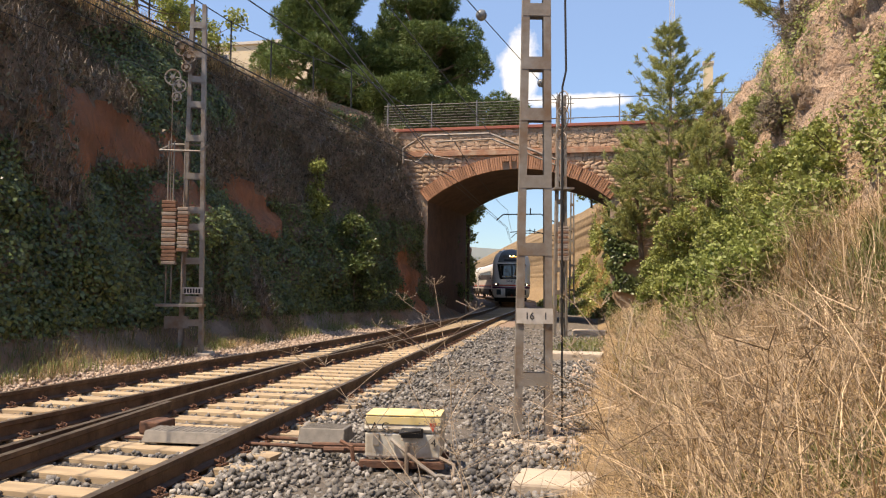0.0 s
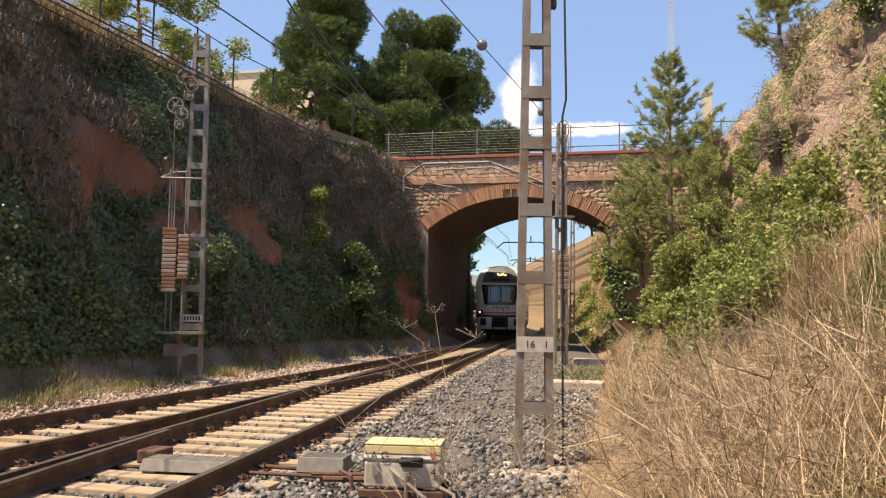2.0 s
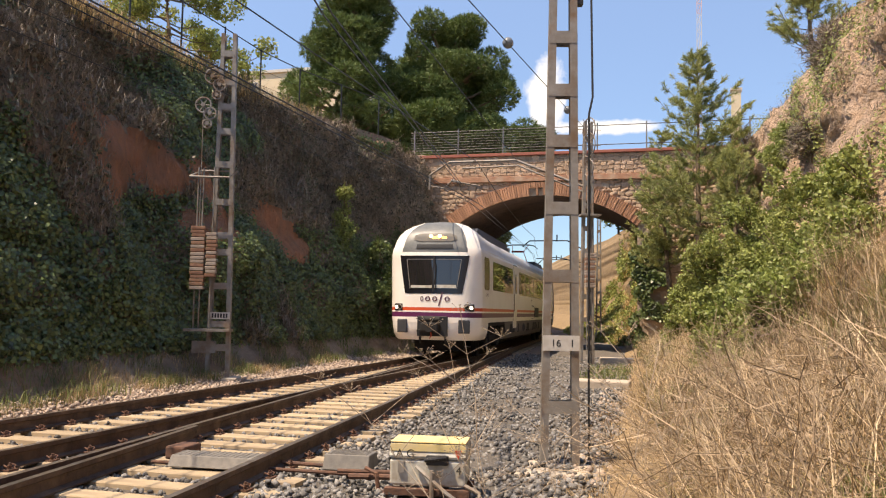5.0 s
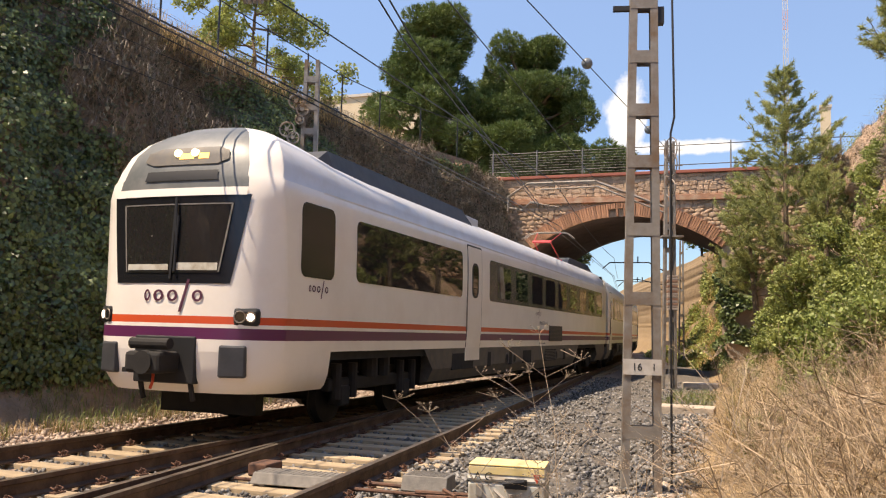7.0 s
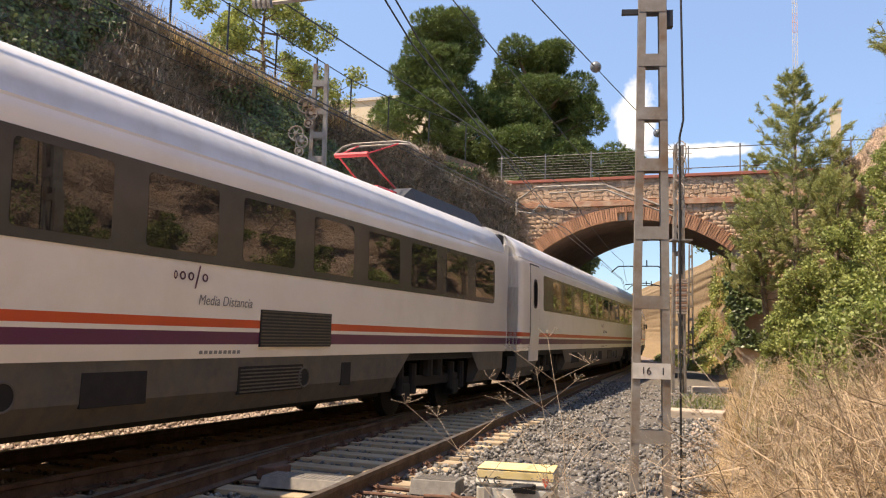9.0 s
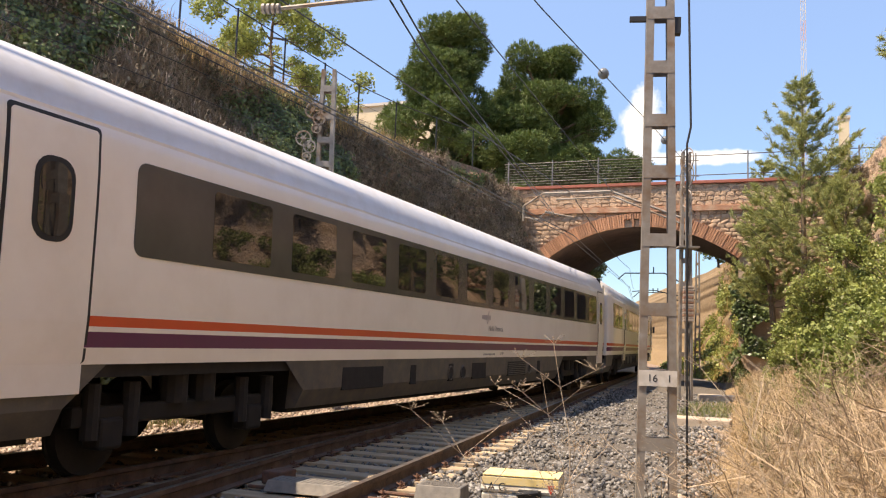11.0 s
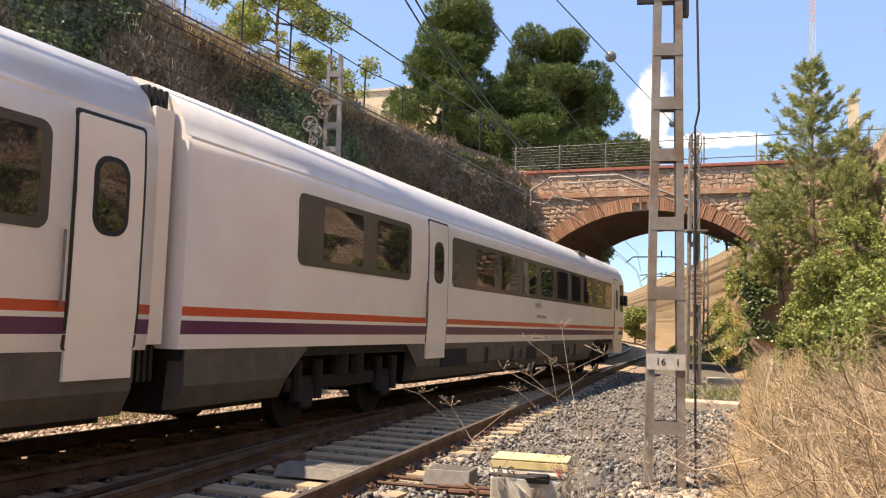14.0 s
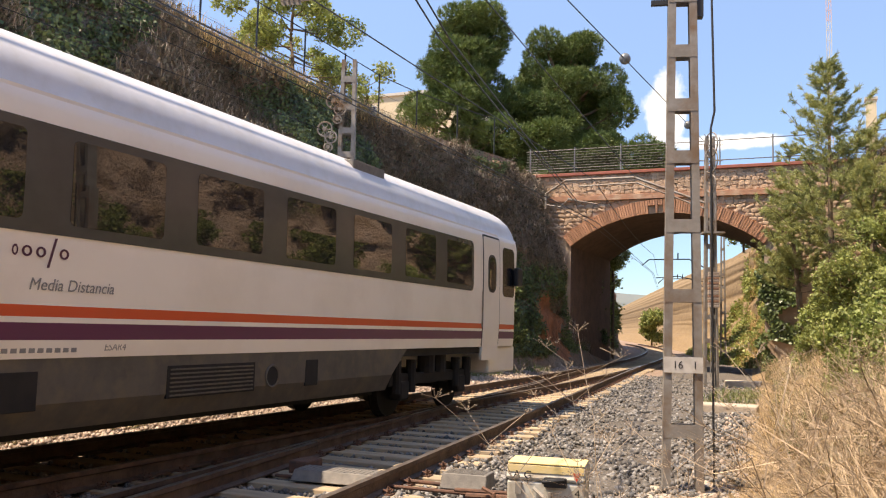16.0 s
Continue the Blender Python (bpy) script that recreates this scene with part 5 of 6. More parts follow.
# ---- buildings ----
def house(x0, x1, y0, y1, z0, z1, label, wins, eaves=TILE_RED, out=0.35):
    root = tagged(new("house"), label, "house")
    bm = bmesh.new()
    box(bm, x0, x1, y0, y1, z0, z1)
    part("wall", bm, WALL_CREAM, root)
    bm = bmesh.new()
    box(bm, x0 - out, x1 + out, y0 - out, y1 + out, z1, z1 + 0.22)
    part("roof", bm, eaves, root, "flat eaves")
    for x, z in wins:
        bm = bmesh.new()
        box(bm, x - 0.6, x + 0.6, y0 - 0.06, y0 + 0.02, z - 0.75, z + 0.75)
        w = part("window", bm, PLATE_WHITE, root)
        bm = bmesh.new()
        box(bm, x - 0.5, x + 0.5, y0 - 0.075, y0 - 0.062, z - 0.3, z + 0.65)
        part("pane", bm, PANE, w)


house(-38, -25.5, 60, 70, 8, 20.2, "cream rendered house with a pale flat roof edge", [(-29.4, 18.8), (-33.5, 18.8), (-29.4, 15.2), (-33.5, 15.2)], PLATE_WHITE, 0.15)
house(4.0, 4.8, 80, 81, 9, 22.0, "cream rendered house behind the pine", [], PLATE_WHITE, 0.1)
antenna = tagged(new("lattice_antenna"), "thin red and white lattice antenna mast", "antenna")
for k in range(30):
    bm = bmesh.new()
    z = 15 + k * 0.9
    for dx, dy in ((-0.2, 0), (0.2, 0), (0, 0.3)):
        tube(bm, (1.2 + dx, 80 + dy, z), (1.2 + dx, 80 + dy, z + 0.9), 0.035, 4)
    tube(bm, (1.0, 80, z), (1.4, 80, z + 0.9), 0.022, 4)
    tube(bm, (1.0, 80, z), (1.4, 80, z), 0.022, 4)
    part("lattice_section", bm, PLATE_WHITE if k % 6 < 4 else FADED_RED, antenna)
bm = bmesh.new()
tube(bm, (1.2, 80, 9), (1.2, 80, 15.1), 0.2, 6)
part("base", bm, MAST, antenna)

# distant hills
hv, hf = [], []
for k in range(60):
    a = radians(-60 + 2 * k)
    h = 70 + 22 * noise.noise(Vector((k * 0.21, 3, 0))) + 12 * noise.noise(Vector((k * 0.7, 9, 0)))
    hv += [(1500 * math.sin(a), 1500 * math.cos(a), -20), (1500 * math.sin(a), 1500 * math.cos(a), h), (1900 * math.sin(a), 1900 * math.cos(a), -20)]
for k in range(59):
    hf += [(3 * k, 3 * k + 3, 3 * k + 4, 3 * k + 1), (3 * k + 1, 3 * k + 4, 3 * k + 5, 3 * k + 2)]
tagged(arrays("backdrop", hv, hf, HILL), "blue-grey distant hill range", "hills", kind="structure")


# ---- trees ----
def tree(name, base, trunk_h, lobes, tufts, needle, material, label, seed, trunk_r=0.22, blades=7, thin=0.035, leafy=False, top=None):
    """lobes: (x, y, z, radius) relative to the base; tufts of needles or leaves fill their shells."""
    global RNG
    RNG = np.random.default_rng(seed)
    r = random.Random(seed)
    root = tagged(new(name), label, "tree")
    root.location = base
    bm = bmesh.new()
    pts = [Vector((0, 0, -0.4))]
    tp = Vector(top) if top else Vector((0, 0, trunk_h))
    for k in range(1, 6):
        pts.append(tp * (k / 5) + Vector((r.uniform(-0.12, 0.12), r.uniform(-0.12, 0.12), 0)))
    for k in range(5):
        tube(bm, pts[k], pts[k + 1], trunk_r * (1 - k * 0.17), 8, trunk_r * (1 - (k + 1) * 0.17))
    for lx, ly, lz, lr in lobes:
        f = min(0.95, max(0.25, (lz - lr * 0.3) / max(trunk_h, 0.1) * 0.85))
        a = tp * f
        c = Vector((lx, ly, lz))
        mid = a.lerp(c, 0.5) + Vector((0, 0, -0.2 * lr))
        tube(bm, a, mid, trunk_r * 0.35, 6, trunk_r * 0.24)
        tube(bm, mid, c, trunk_r * 0.24, 6, trunk_r * 0.1)
        for k in range(4):
            d = Vector((r.gauss(0, 1), r.gauss(0, 1), r.gauss(0, 0.6))).normalized()
            tube(bm, mid.lerp(c, 0.6), c + d * lr * 0.8, trunk_r * 0.12, 5, 0.012)
    part("trunk", bm, BARK, root)
    total = sum(l[3] ** 2 for l in lobes)
    P, OUT = [], []
    for lx, ly, lz, lr in lobes:
        n = int(tufts * lr * lr / total)
        d = unit(RNG.normal(size=(n, 3)))
        rad = lr * (0.55 + 0.45 * RNG.uniform(0, 1, n) ** 0.5)
        p = d * rad[:, None] * np.array([1, 1, 0.8]) + np.array([lx, ly, lz])
        keep = np.array([noise.noise(Vector(q) * (1.6 / lr) + Vector((seed, 0, 0))) + 0.25 * noise.noise(Vector(q) * 2.2) > (-0.18 if leafy else -0.45) for q in p])
        P.append(p[keep])
        OUT.append(d[keep])
    P = np.concatenate(P)
    if leafy:
        P = np.repeat(P, blades, 0) + RNG.normal(size=(len(P) * blades, 3)) * needle * 1.1
        v, f = leaf_arrays(P, needle)
    else:
        # star-shaped tufts of thin needles that point out of their clump
        n = len(P)
        up = unit(RNG.normal(size=(n, 3)) * 0.5 + np.concatenate(OUT) * 0.8 + np.array([0, 0, 0.5]))
        ax = unit(np.repeat(up, blades, 0) + RNG.normal(size=(n * blades, 3)) * 0.55)
        o = np.repeat(P, blades, 0)
        s = unit(np.cross(ax, RNG.normal(size=(n * blades, 3)))) * thin / 2
        h = (needle * RNG.uniform(0.6, 1.3, n * blades))[:, None]
        v = np.stack([o - s, o + s, o + ax * h + s * 0.4, o + ax * h - s * 0.4], 1).reshape(-1, 3)
        f = np.arange(4 * n * blades).reshape(-1, 4)
    tagged(arrays("crown", v, f, material, root), kind="stuff")
    return root


r_ = random.Random(11)


def lobe_cloud(n, rx, ry, z0, z1, r0, r1, shape):
    out = []
    for _ in range(n):
        z = r_.uniform(0, 1)
        w = shape(z)
        a = r_.uniform(0, 2 * math.pi)
        q = r_.uniform(0.35, 1.0)
        out.append((math.cos(a) * rx * w * q, math.sin(a) * ry * w * q, z0 + (z1 - z0) * z, r_.uniform(r0, r1)))
    return out


tree("pine_tree", (-19.3, 46.5, 9.0), 9.5, lobe_cloud(80, 3.5, 3.0, 1.6, 11.4, 0.65, 1.3, lambda z: max(0.25, 1.05 - abs(z - 0.3) * 0.95)), 30000, 0.24, PINE_NEEDLE,
     "large dense dark green pine above the bank", 21, 0.3, 7, 0.04)
tree("pine_tree", (-14.5, 50.5, 9.0), 8.5, lobe_cloud(80, 3.6, 3.0, 1.2, 10.4, 0.65, 1.3, lambda z: max(0.3, 1.1 - abs(z - 0.45) * 1.1)), 30000, 0.24, PINE_NEEDLE,
     "large dense dark green pine with a rounded crown", 22, 0.3, 7, 0.04)
tree("pine_tree", (-14.6, 46.0, 9.0), 3.6, lobe_cloud(14, 1.8, 1.3, 0.6, 4.0, 0.7, 1.1, lambda z: 1 - 0.4 * z), 4500, 0.3, PINE_NEEDLE, "small rounded pine between two larger pines", 23, 0.15, 7, 0.05)
tree("pine_tree", (-11.2, 62, 9.0), 5.5, lobe_cloud(12, 2.0, 1.6, 1.0, 6.2, 0.8, 1.2, lambda z: 1 - 0.5 * z), 3000, 0.34, PINE_NEEDLE, "small grey-green pine behind the bridge", 24, 0.15, 7, 0.05)
def conifer(base, h, spread, seed, label, lean=(0, 0), low=0.12):
    """A young pine: a straight trunk, whorls of rising branches and side twigs, tufts of needles along them."""
    global RNG
    RNG = np.random.default_rng(seed)
    r = random.Random(seed)
    root = tagged(new("young_pine"), label, "tree", "young pines")
    root.location = base
    tip = Vector((lean[0], lean[1], h))
    bm = bmesh.new()
    tube(bm, (0, 0, -0.5), tip * 0.6, 0.13, 8, 0.06)
    tube(bm, tip * 0.6, tip, 0.06, 6, 0.012)
    part("trunk", bm, BARK, root)
    P, D = [], []
    whorls = int(h * 3.0)
    bm = bmesh.new()
    for k in range(whorls):
        f = low + (1 - low) * (k + r.random()) / whorls
        reach = spread * (1 - f) ** 0.8 * (0.75 + 0.25 * min(1, f * 4)) + 0.25
        for _ in range(r.randint(4, 6)):
            a = r.uniform(0, 2 * math.pi)
            L = reach * r.uniform(0.5, 1.2)
            out = Vector((math.cos(a), math.sin(a), 0))
            rise = r.uniform(0.15, 0.5) + 0.5 * f
            o = tip * f
            pts = [o + out * L * t + Vector((0, 0, L * rise * t * t + 0.06 * L * t)) for t in (0, 0.33, 0.66, 1.0)]
            path_tube(bm, pts, 0.006 + 0.008 * (1 - f), 4)
            for j in range(int(4 + L * 5)):
                t = r.uniform(0.3, 1.0)
                c = o + out * L * t + Vector((0, 0, L * rise * t * t + 0.06 * L * t))
                sd = (out * r.uniform(0.2, 1.0) + Vector((-out.y, out.x, 0)) * r.choice((-1, 1)) * r.uniform(0.2, 1.0) + Vector((0, 0, r.uniform(0.1, 0.9)))).normalized()
                T = r.uniform(0.15, 0.5) * (1.2 - 0.6 * t)
                for i in range(3 + int(T * 9)):
                    P.append(c + sd * T * (i + 0.5) / (3 + int(T * 9)))
                    D.append(sd)
    tagged(part("branch", bm, BARK, root), kind="stuff")
    P, D = np.array([tuple(p) for p in P]), np.array([tuple(p) for p in D])
    blades = 9
    o = np.repeat(P, blades, 0) + RNG.normal(size=(len(P) * blades, 3)) * 0.015
    ax = unit(np.repeat(D, blades, 0) + RNG.normal(size=o.shape) * 0.6)
    sd = unit(np.cross(ax, RNG.normal(size=o.shape))) * 0.009
    L = (0.15 * RNG.uniform(0.6, 1.3, len(o)))[:, None]
    v = np.stack([o - sd, o + sd, o + ax * L + sd * 0.4, o + ax * L - sd * 0.4], 1).reshape(-1, 3)
    tagged(arrays("crown", v, np.arange(len(v)).reshape(-1, 4), PINE_LIGHT, root), kind="stuff")


# hidden pines added on the far bank, to keep the coming train in shade
for k, (x, y, h) in enumerate(((-14.8, 56.0, 7.0), (-15.4, 62.5, 7.5), (-16.6, 69.0, 7.5))):
    tree("pine_tree", (x, y, 11.0), h * 0.8, lobe_cloud(22, 2.4, 3.0, 1.0, h, 0.8, 1.5, lambda z: 1 - 0.45 * z), 6000, 0.3, PINE_NEEDLE, "dark green pine added beyond the bridge to shade the train", 90 + k, 0.2, 7, 0.06)
conifer((0.45, 34.0, 3.4), 8.1, 3.0, 25, "feathery light green young pine on the slope by the bridge")
conifer((-0.6, 36.2, 2.4), 5.0, 2.4, 26, "feathery young pine leaning over the bridge's end", (-0.5, 0))
conifer((1.6, 31.5, 3.0), 4.2, 2.0, 36, "low bushy young pine among the shrubs", (0.2, 0))
conifer((-1.4, 51.5, 8.2), 4.0, 1.5, 37, "young pine behind the bridge's parapet")
tree("leafy_tree", (-16.6, 24.0, 9.2), 3.6, lobe_cloud(30, 1.7, 3.6, 1.0, 5.6, 0.3, 0.7, lambda z: 1.0 - 0.3 * z), 3400, 0.075, SUNNY_LEAF,
     "sunlit light green leafy tree above the bank", 27, 0.09, 8, leafy=True)
tree("leafy_tree", (-16.6, 29.6, 9.2), 2.4, lobe_cloud(5, 0.9, 1.0, 0.8, 2.6, 0.25, 0.5, lambda z: 1.0), 260, 0.10, BUSH_LEAF, "thin sparse sapling above the bank", 28, 0.04, 6, leafy=True)
conifer((4.3, 31.0, 9.7), 3.4, 1.9, 29, "small pine on the cliff's edge", (-0.3, 0), 0.25)
tree("leafy_bush", (-12.9, 30.6, 2.9), 2.4, lobe_cloud(16, 0.55, 0.5, 0.2, 3.2, 0.16, 0.3, lambda z: 1 - 0.8 * z), 1000, 0.07, BUSH_LEAF, "pointed sunlit green shrub on the bank", 30, 0.04, 8, leafy=True)
tree("leafy_bush", (-11.5, 31.5, 0.8), 2.8, lobe_cloud(14, 0.9, 0.8, 0.4, 3.2, 0.25, 0.45, lambda z: 1 - 0.3 * z), 900, 0.09, IVY, "green shrub at the foot of the bank", 31, 0.05, 8, leafy=True)
tree("leafy_tree", (-13.9, 60, 0.8), 5.6, lobe_cloud(26, 0.9, 1.8, 0.8, 7.6, 0.5, 0.8, lambda z: 1.0 - 0.3 * z), 2600, 0.11, BUSH_LEAF, "tall green tree at the foot of the bank beyond the bridge", 38, 0.1, 8, leafy=True)
tree("leafy_tree", (-11.95, 50.2, 0.4), 5.0, lobe_cloud(26, 0.5, 1.2, 0.4, 6.4, 0.35, 0.5, lambda z: 1.0 - 0.2 * z) + [(0.9, 0.0, 5.2, 0.5), (1.2, 0.5, 5.7, 0.45), (0.8, -0.4, 6.0, 0.5), (0.4, 0.8, 5.6, 0.6)],
     3400, 0.085, BUSH_LEAF, "green tree against the bank beyond the bridge", 32, 0.09, 8, leafy=True)
tree("leafy_bush", (-11.5, 46, 0.6), 2.6, lobe_cloud(14, 0.5, 1.6, 0.3, 3.6, 0.3, 0.6, lambda z: 1.0 - 0.4 * z), 1500, 0.08, IVY, "dark green bush against the bank under the arch", 35, 0.05, 8, leafy=True)
tree("leafy_tree", (-19.5, 110, 0), 3.2, lobe_cloud(12, 1.4, 1.5, 0.6, 3.8, 0.7, 1.0, lambda z: 1.0 - 0.5 * z), 1300, 0.2, BUSH_LEAF, "yellow-green tree far down the line", 33, 0.12, 8, leafy=True)
tree("leafy_tree", (-5.0, 66, 8.0), 3.0, lobe_cloud(10, 1.2, 1.4, 0.4, 3.4, 0.6, 0.9, lambda z: 1.0 - 0.3 * z), 1000, 0.16, BUSH_LEAF, "green tree on the sunny bank beyond the bridge", 34, 0.09, 8, leafy=True)
bushes = [(0.9, 26.0, 1.4, 2.6, 1.3), (1.7, 22.8, 1.6, 2.9, 1.5), (2.6, 20.2, 2.0, 2.9, 1.4), (3.1, 17.2, 2.0, 2.8, 1.4), (3.3, 14.6, 2.0, 2.5, 1.4), (0.2, 29.0, 1.0, 2.0, 1.0), (2.9, 23.5, 3.0, 2.0, 1.2),
          (1.6, 18.4, 1.0, 1.9, 1.0), (4.0, 12.8, 3.0, 2.4, 1.3), (2.1, 15.6, 1.3, 1.9, 1.0), (1.2, 16.2, 0.9, 1.6, 0.8), (1.35, 13.4, 0.8, 1.5, 0.8), (1.9, 12.6, 1.1, 1.4, 0.7), (0.8, 15.2, 0.5, 1.5, 0.8), (2.5, 13.6, 1.5, 1.7, 0.9)]
for k, (x, y, z, h, w) in enumerate(bushes):
    tree("leafy_bush", (x, y, z - 0.3), h * 0.8, lobe_cloud(26, w * 0.95, w * 0.95, 0.2, h, 0.2, 0.5, lambda q: 1.0 - 0.35 * q), 1100, 0.05, BUSH_LEAF,
         "bright green leafy bush on the sunny slope", 40 + k, 0.05, 22, leafy=True)
# brush and dry shrubs on the cliff
for k, (y, q, h, w, dry) in enumerate([(35.0, 0.4, 1.3, 1.0, 1), (31.5, 0.86, 0.8, 0.9, 0), (29.0, 0.3, 1.5, 1.1, 0), (26.0, 0.3, 1.0, 0.8, 1), (22.0, 0.8, 0.9, 0.8, 0),
                                      (21.5, 0.4, 1.0, 0.8, 1), (18.0, 0.62, 0.9, 0.8, 1), (16.5, 0.42, 1.2, 0.9, 0), (15.0, 0.4, 1.2, 0.9, 0), (13.5, 0.5, 1.1, 0.8, 0)]):
    b = bank_point(y, 14, 18, q)
    tree("dry_shrub" if dry else "leafy_bush", tuple(b), h * 0.8, lobe_cloud(14, w * 0.7, w * 0.8, 0.1, h, 0.22, 0.42, lambda t: 1.0 - 0.5 * t), 700, 0.2 if dry else 0.045, TWIG if dry else BUSH_LEAF,
         "grey-brown dry shrub on a crumbling cliff" if dry else "olive green shrub on the crumbling cliff", 60 + k, 0.035, 7 if dry else 18, 0.016, leafy=not dry)


# ---- ivy, twigs and grass ----
def bank_cover():
    global RNG
    RNG = np.random.default_rng(77)
    ivy, twig = [], []
    for _ in range(100000):
        y = RNG.uniform(2, 39.3) if RNG.uniform() < 0.9 else RNG.uniform(39.8, 60)
        s = RNG.uniform(0, 1)
        p = bank_point(y, 3, 8, s)
        if bare(p.y, p.z):
            continue
        m = noise.noise(Vector((2.0, y * 0.16, p.z * 0.22))) + 0.5 * noise.noise(Vector((7.0, y * 0.6, p.z * 0.6)))
        m += 0.36 if p.z < 4.4 else -0.2
        if y < 14.5:
            m += 0.55
        if p.z < 0.55:
            m -= 1.3
        lump = 0.5 + 0.5 * noise.noise(Vector((1.0, y * 0.8, p.z * 0.8)))
        if m > 0.05 and p.z > 0.45:
            for _k in range(4):
                ivy.append((p.x + RNG.uniform(0.0, 0.15) + 0.38 * lump * min(1, m) * min(1.0, p.z / 1.5), p.y + RNG.normal() * 0.12, p.z + RNG.normal() * 0.12))
        elif p.z > 0.55:
            twig.append((p.x + RNG.uniform(0, 0.1), p.y, p.z))
            twig.append((p.x + RNG.uniform(0, 0.3), p.y + RNG.normal() * 0.15, p.z + RNG.normal() * 0.15))
    v, f = leaf_arrays(np.array(ivy), 0.078, np.array([[0.9, -0.2, 0.45]]), 0.75, 1.3)
    tagged(arrays("ivy", v, f, IVY), "dense dark green ivy covering the shaded bank", "ivy", kind="stuff")
    tw = np.array(twig)
    v, f = leaf_arrays(tw[RNG.uniform(0, 1, len(tw)) < 0.6] + RNG.normal(size=(1, 3)) * 0.02, 0.075, np.array([[0.9, -0.2, 0.35]]), 0.9, 1.8)
    tagged(arrays("withered_creeper", v, f, WITHERED), "withered brown-olive creeper on the upper bank", "creeper", kind="stuff")
    v, f = blade_arrays(tw, 0.36, 1.4, 0.016)
    tagged(arrays("dry_brush", v, f, TWIG), "grey-brown dry brush hanging on the bank", "brush", kind="stuff")


bank_cover()


def slope_cover():
    global RNG
    RNG = np.random.default_rng(78)
    grass, wisp, tall, cliff, green, creep = [], [], [], [], [], []
    for _ in range(230000):
        y = 2.6 + 34 * RNG.uniform(0, 1) ** 1.4
        p = bank_point(y, 11, 15, RNG.uniform(0, 1) ** 1.1)
        edge = right_foot(p.y) + (0.42 if p.y < 12 else 0.15) + 0.35 * noise.noise(Vector((0, p.y * 0.7, 2)))
        if (p.x ** 2 + p.y ** 2) < 6.0 or p.x < edge or p.z > lerp(p.y, [(7, 2.6), (11, 2.1), (14, 1.3), (40, 1.1)]) + 0.6 * noise.noise(p * 0.8):
            continue
        d = noise.noise(Vector((p.x * 0.8, p.y * 0.5, 0))) + 0.4 * noise.noise(p * 2.0)
        k = RNG.uniform()
        if d > -0.12:
            (grass if k < 0.55 else wisp).append(tuple(p))
        if k < 0.05:
            tall.append(tuple(p))
        if d < -0.05 and k > 0.45:
            green.append(tuple(p))
    crumble = []
    for _ in range(30000):
        y = 6 + 32 * RNG.uniform(0, 1)
        p = bank_point(y, 14, 18, RNG.uniform(0, 1))
        if RNG.uniform() < 0.12:
            crumble.append(tuple(p))
            continue
        if noise.noise(Vector((3, p.y * 0.5, p.z * 0.6))) > 0.28:
            cliff.append(tuple(p))
        elif noise.noise(Vector((9, p.y * 0.35, p.z * 0.35))) > (0.22 if y > 13 else 0.05 if 2.3 < p.z < 5.5 else 0.3):
            creep.append((p.x - RNG.uniform(0.0, 0.3), p.y, p.z))
    v, f = blade_arrays(np.array(grass), 0.44, 1.1, 0.0045)
    tagged(arrays("dry_grass", v, f, STRAW), "tall golden dry grass on the sunny slope", "grass", kind="stuff")
    v, f = blade_arrays(np.array(wisp) + np.stack([np.zeros(len(wisp)), np.zeros(len(wisp)), RNG.uniform(0.0, 0.35, len(wisp))], 1), 0.42, 2.1, 0.0032)
    tagged(arrays("wispy_grass", v, f, STRAW_PALE), "fine tangled dry grass wisps on the slope", "grass", kind="stuff")
    b = np.array(grass)[RNG.integers(0, len(grass), 9000)]
    b = b[np.array([noise.noise(Vector(q) * 0.9 + Vector((11, 0, 0))) > 0.12 for q in b])]
    v, f = blade_arrays(b, 0.5, 1.2, 0.01)
    tagged(arrays("brown_weeds", v, f, TWIG), "dead brown weeds among the dry grass", "weeds", kind="stuff")
    n = 1100
    o = np.array(grass)[RNG.integers(0, len(grass), n)]
    o = o[o[:, 1] < 15]
    n = len(o)
    ang = RNG.uniform(0, 2 * math.pi, n)
    out = np.stack([np.cos(ang), np.sin(ang), np.zeros(n)], 1)
    L, bend = RNG.uniform(0.7, 1.4, n)[:, None], RNG.uniform(0.2, 0.8, n)[:, None]
    side = np.stack([-np.sin(ang), np.cos(ang), np.zeros(n)], 1) * 0.0024
    rings = []
    for k in range(7):
        t = k / 6
        c = o + out * L * bend * t ** 1.7 + np.array([0, 0, 1]) * L * (t - 0.42 * bend * t * t)
        rings += [c - side * (1 - 0.6 * t), c + side * (1 - 0.6 * t)]
    v = np.stack(rings, 1).reshape(-1, 3)
    base = (np.arange(n) * 14)[:, None]
    f = np.concatenate([base + np.array([[2 * k, 2 * k + 1, 2 * k + 3, 2 * k + 2]]) for k in range(6)], 0)
    tagged(arrays("arching_stalks", v, f, STALK), "long pale arching dry stalks over the grass", "stalks", kind="stuff")
    n = 15000
    y = 2.8 + 30 * RNG.uniform(0, 1, n) ** 1.4
    q = np.stack([np.array([right_foot(t) for t in y]) + RNG.uniform(-0.7, 0.9, n), y, np.zeros(n)], 1)
    q[:, 2] = np.interp(q[:, 0] - np.array([right_foot(t) for t in y]), [-1.6, -0.5, 0.6, 2.4], [-0.27, -0.33, 0.1, 1.5]) + 0.01
    v, f = blade_arrays(q, 0.10, 2.6, 0.008)
    tagged(arrays("straw_litter", v, f, STRAW_PALE), "straw litter and short dry tufts by the ballast", "litter", kind="stuff")
    # dead branching weeds: bent stems that fork twice
    n = 420
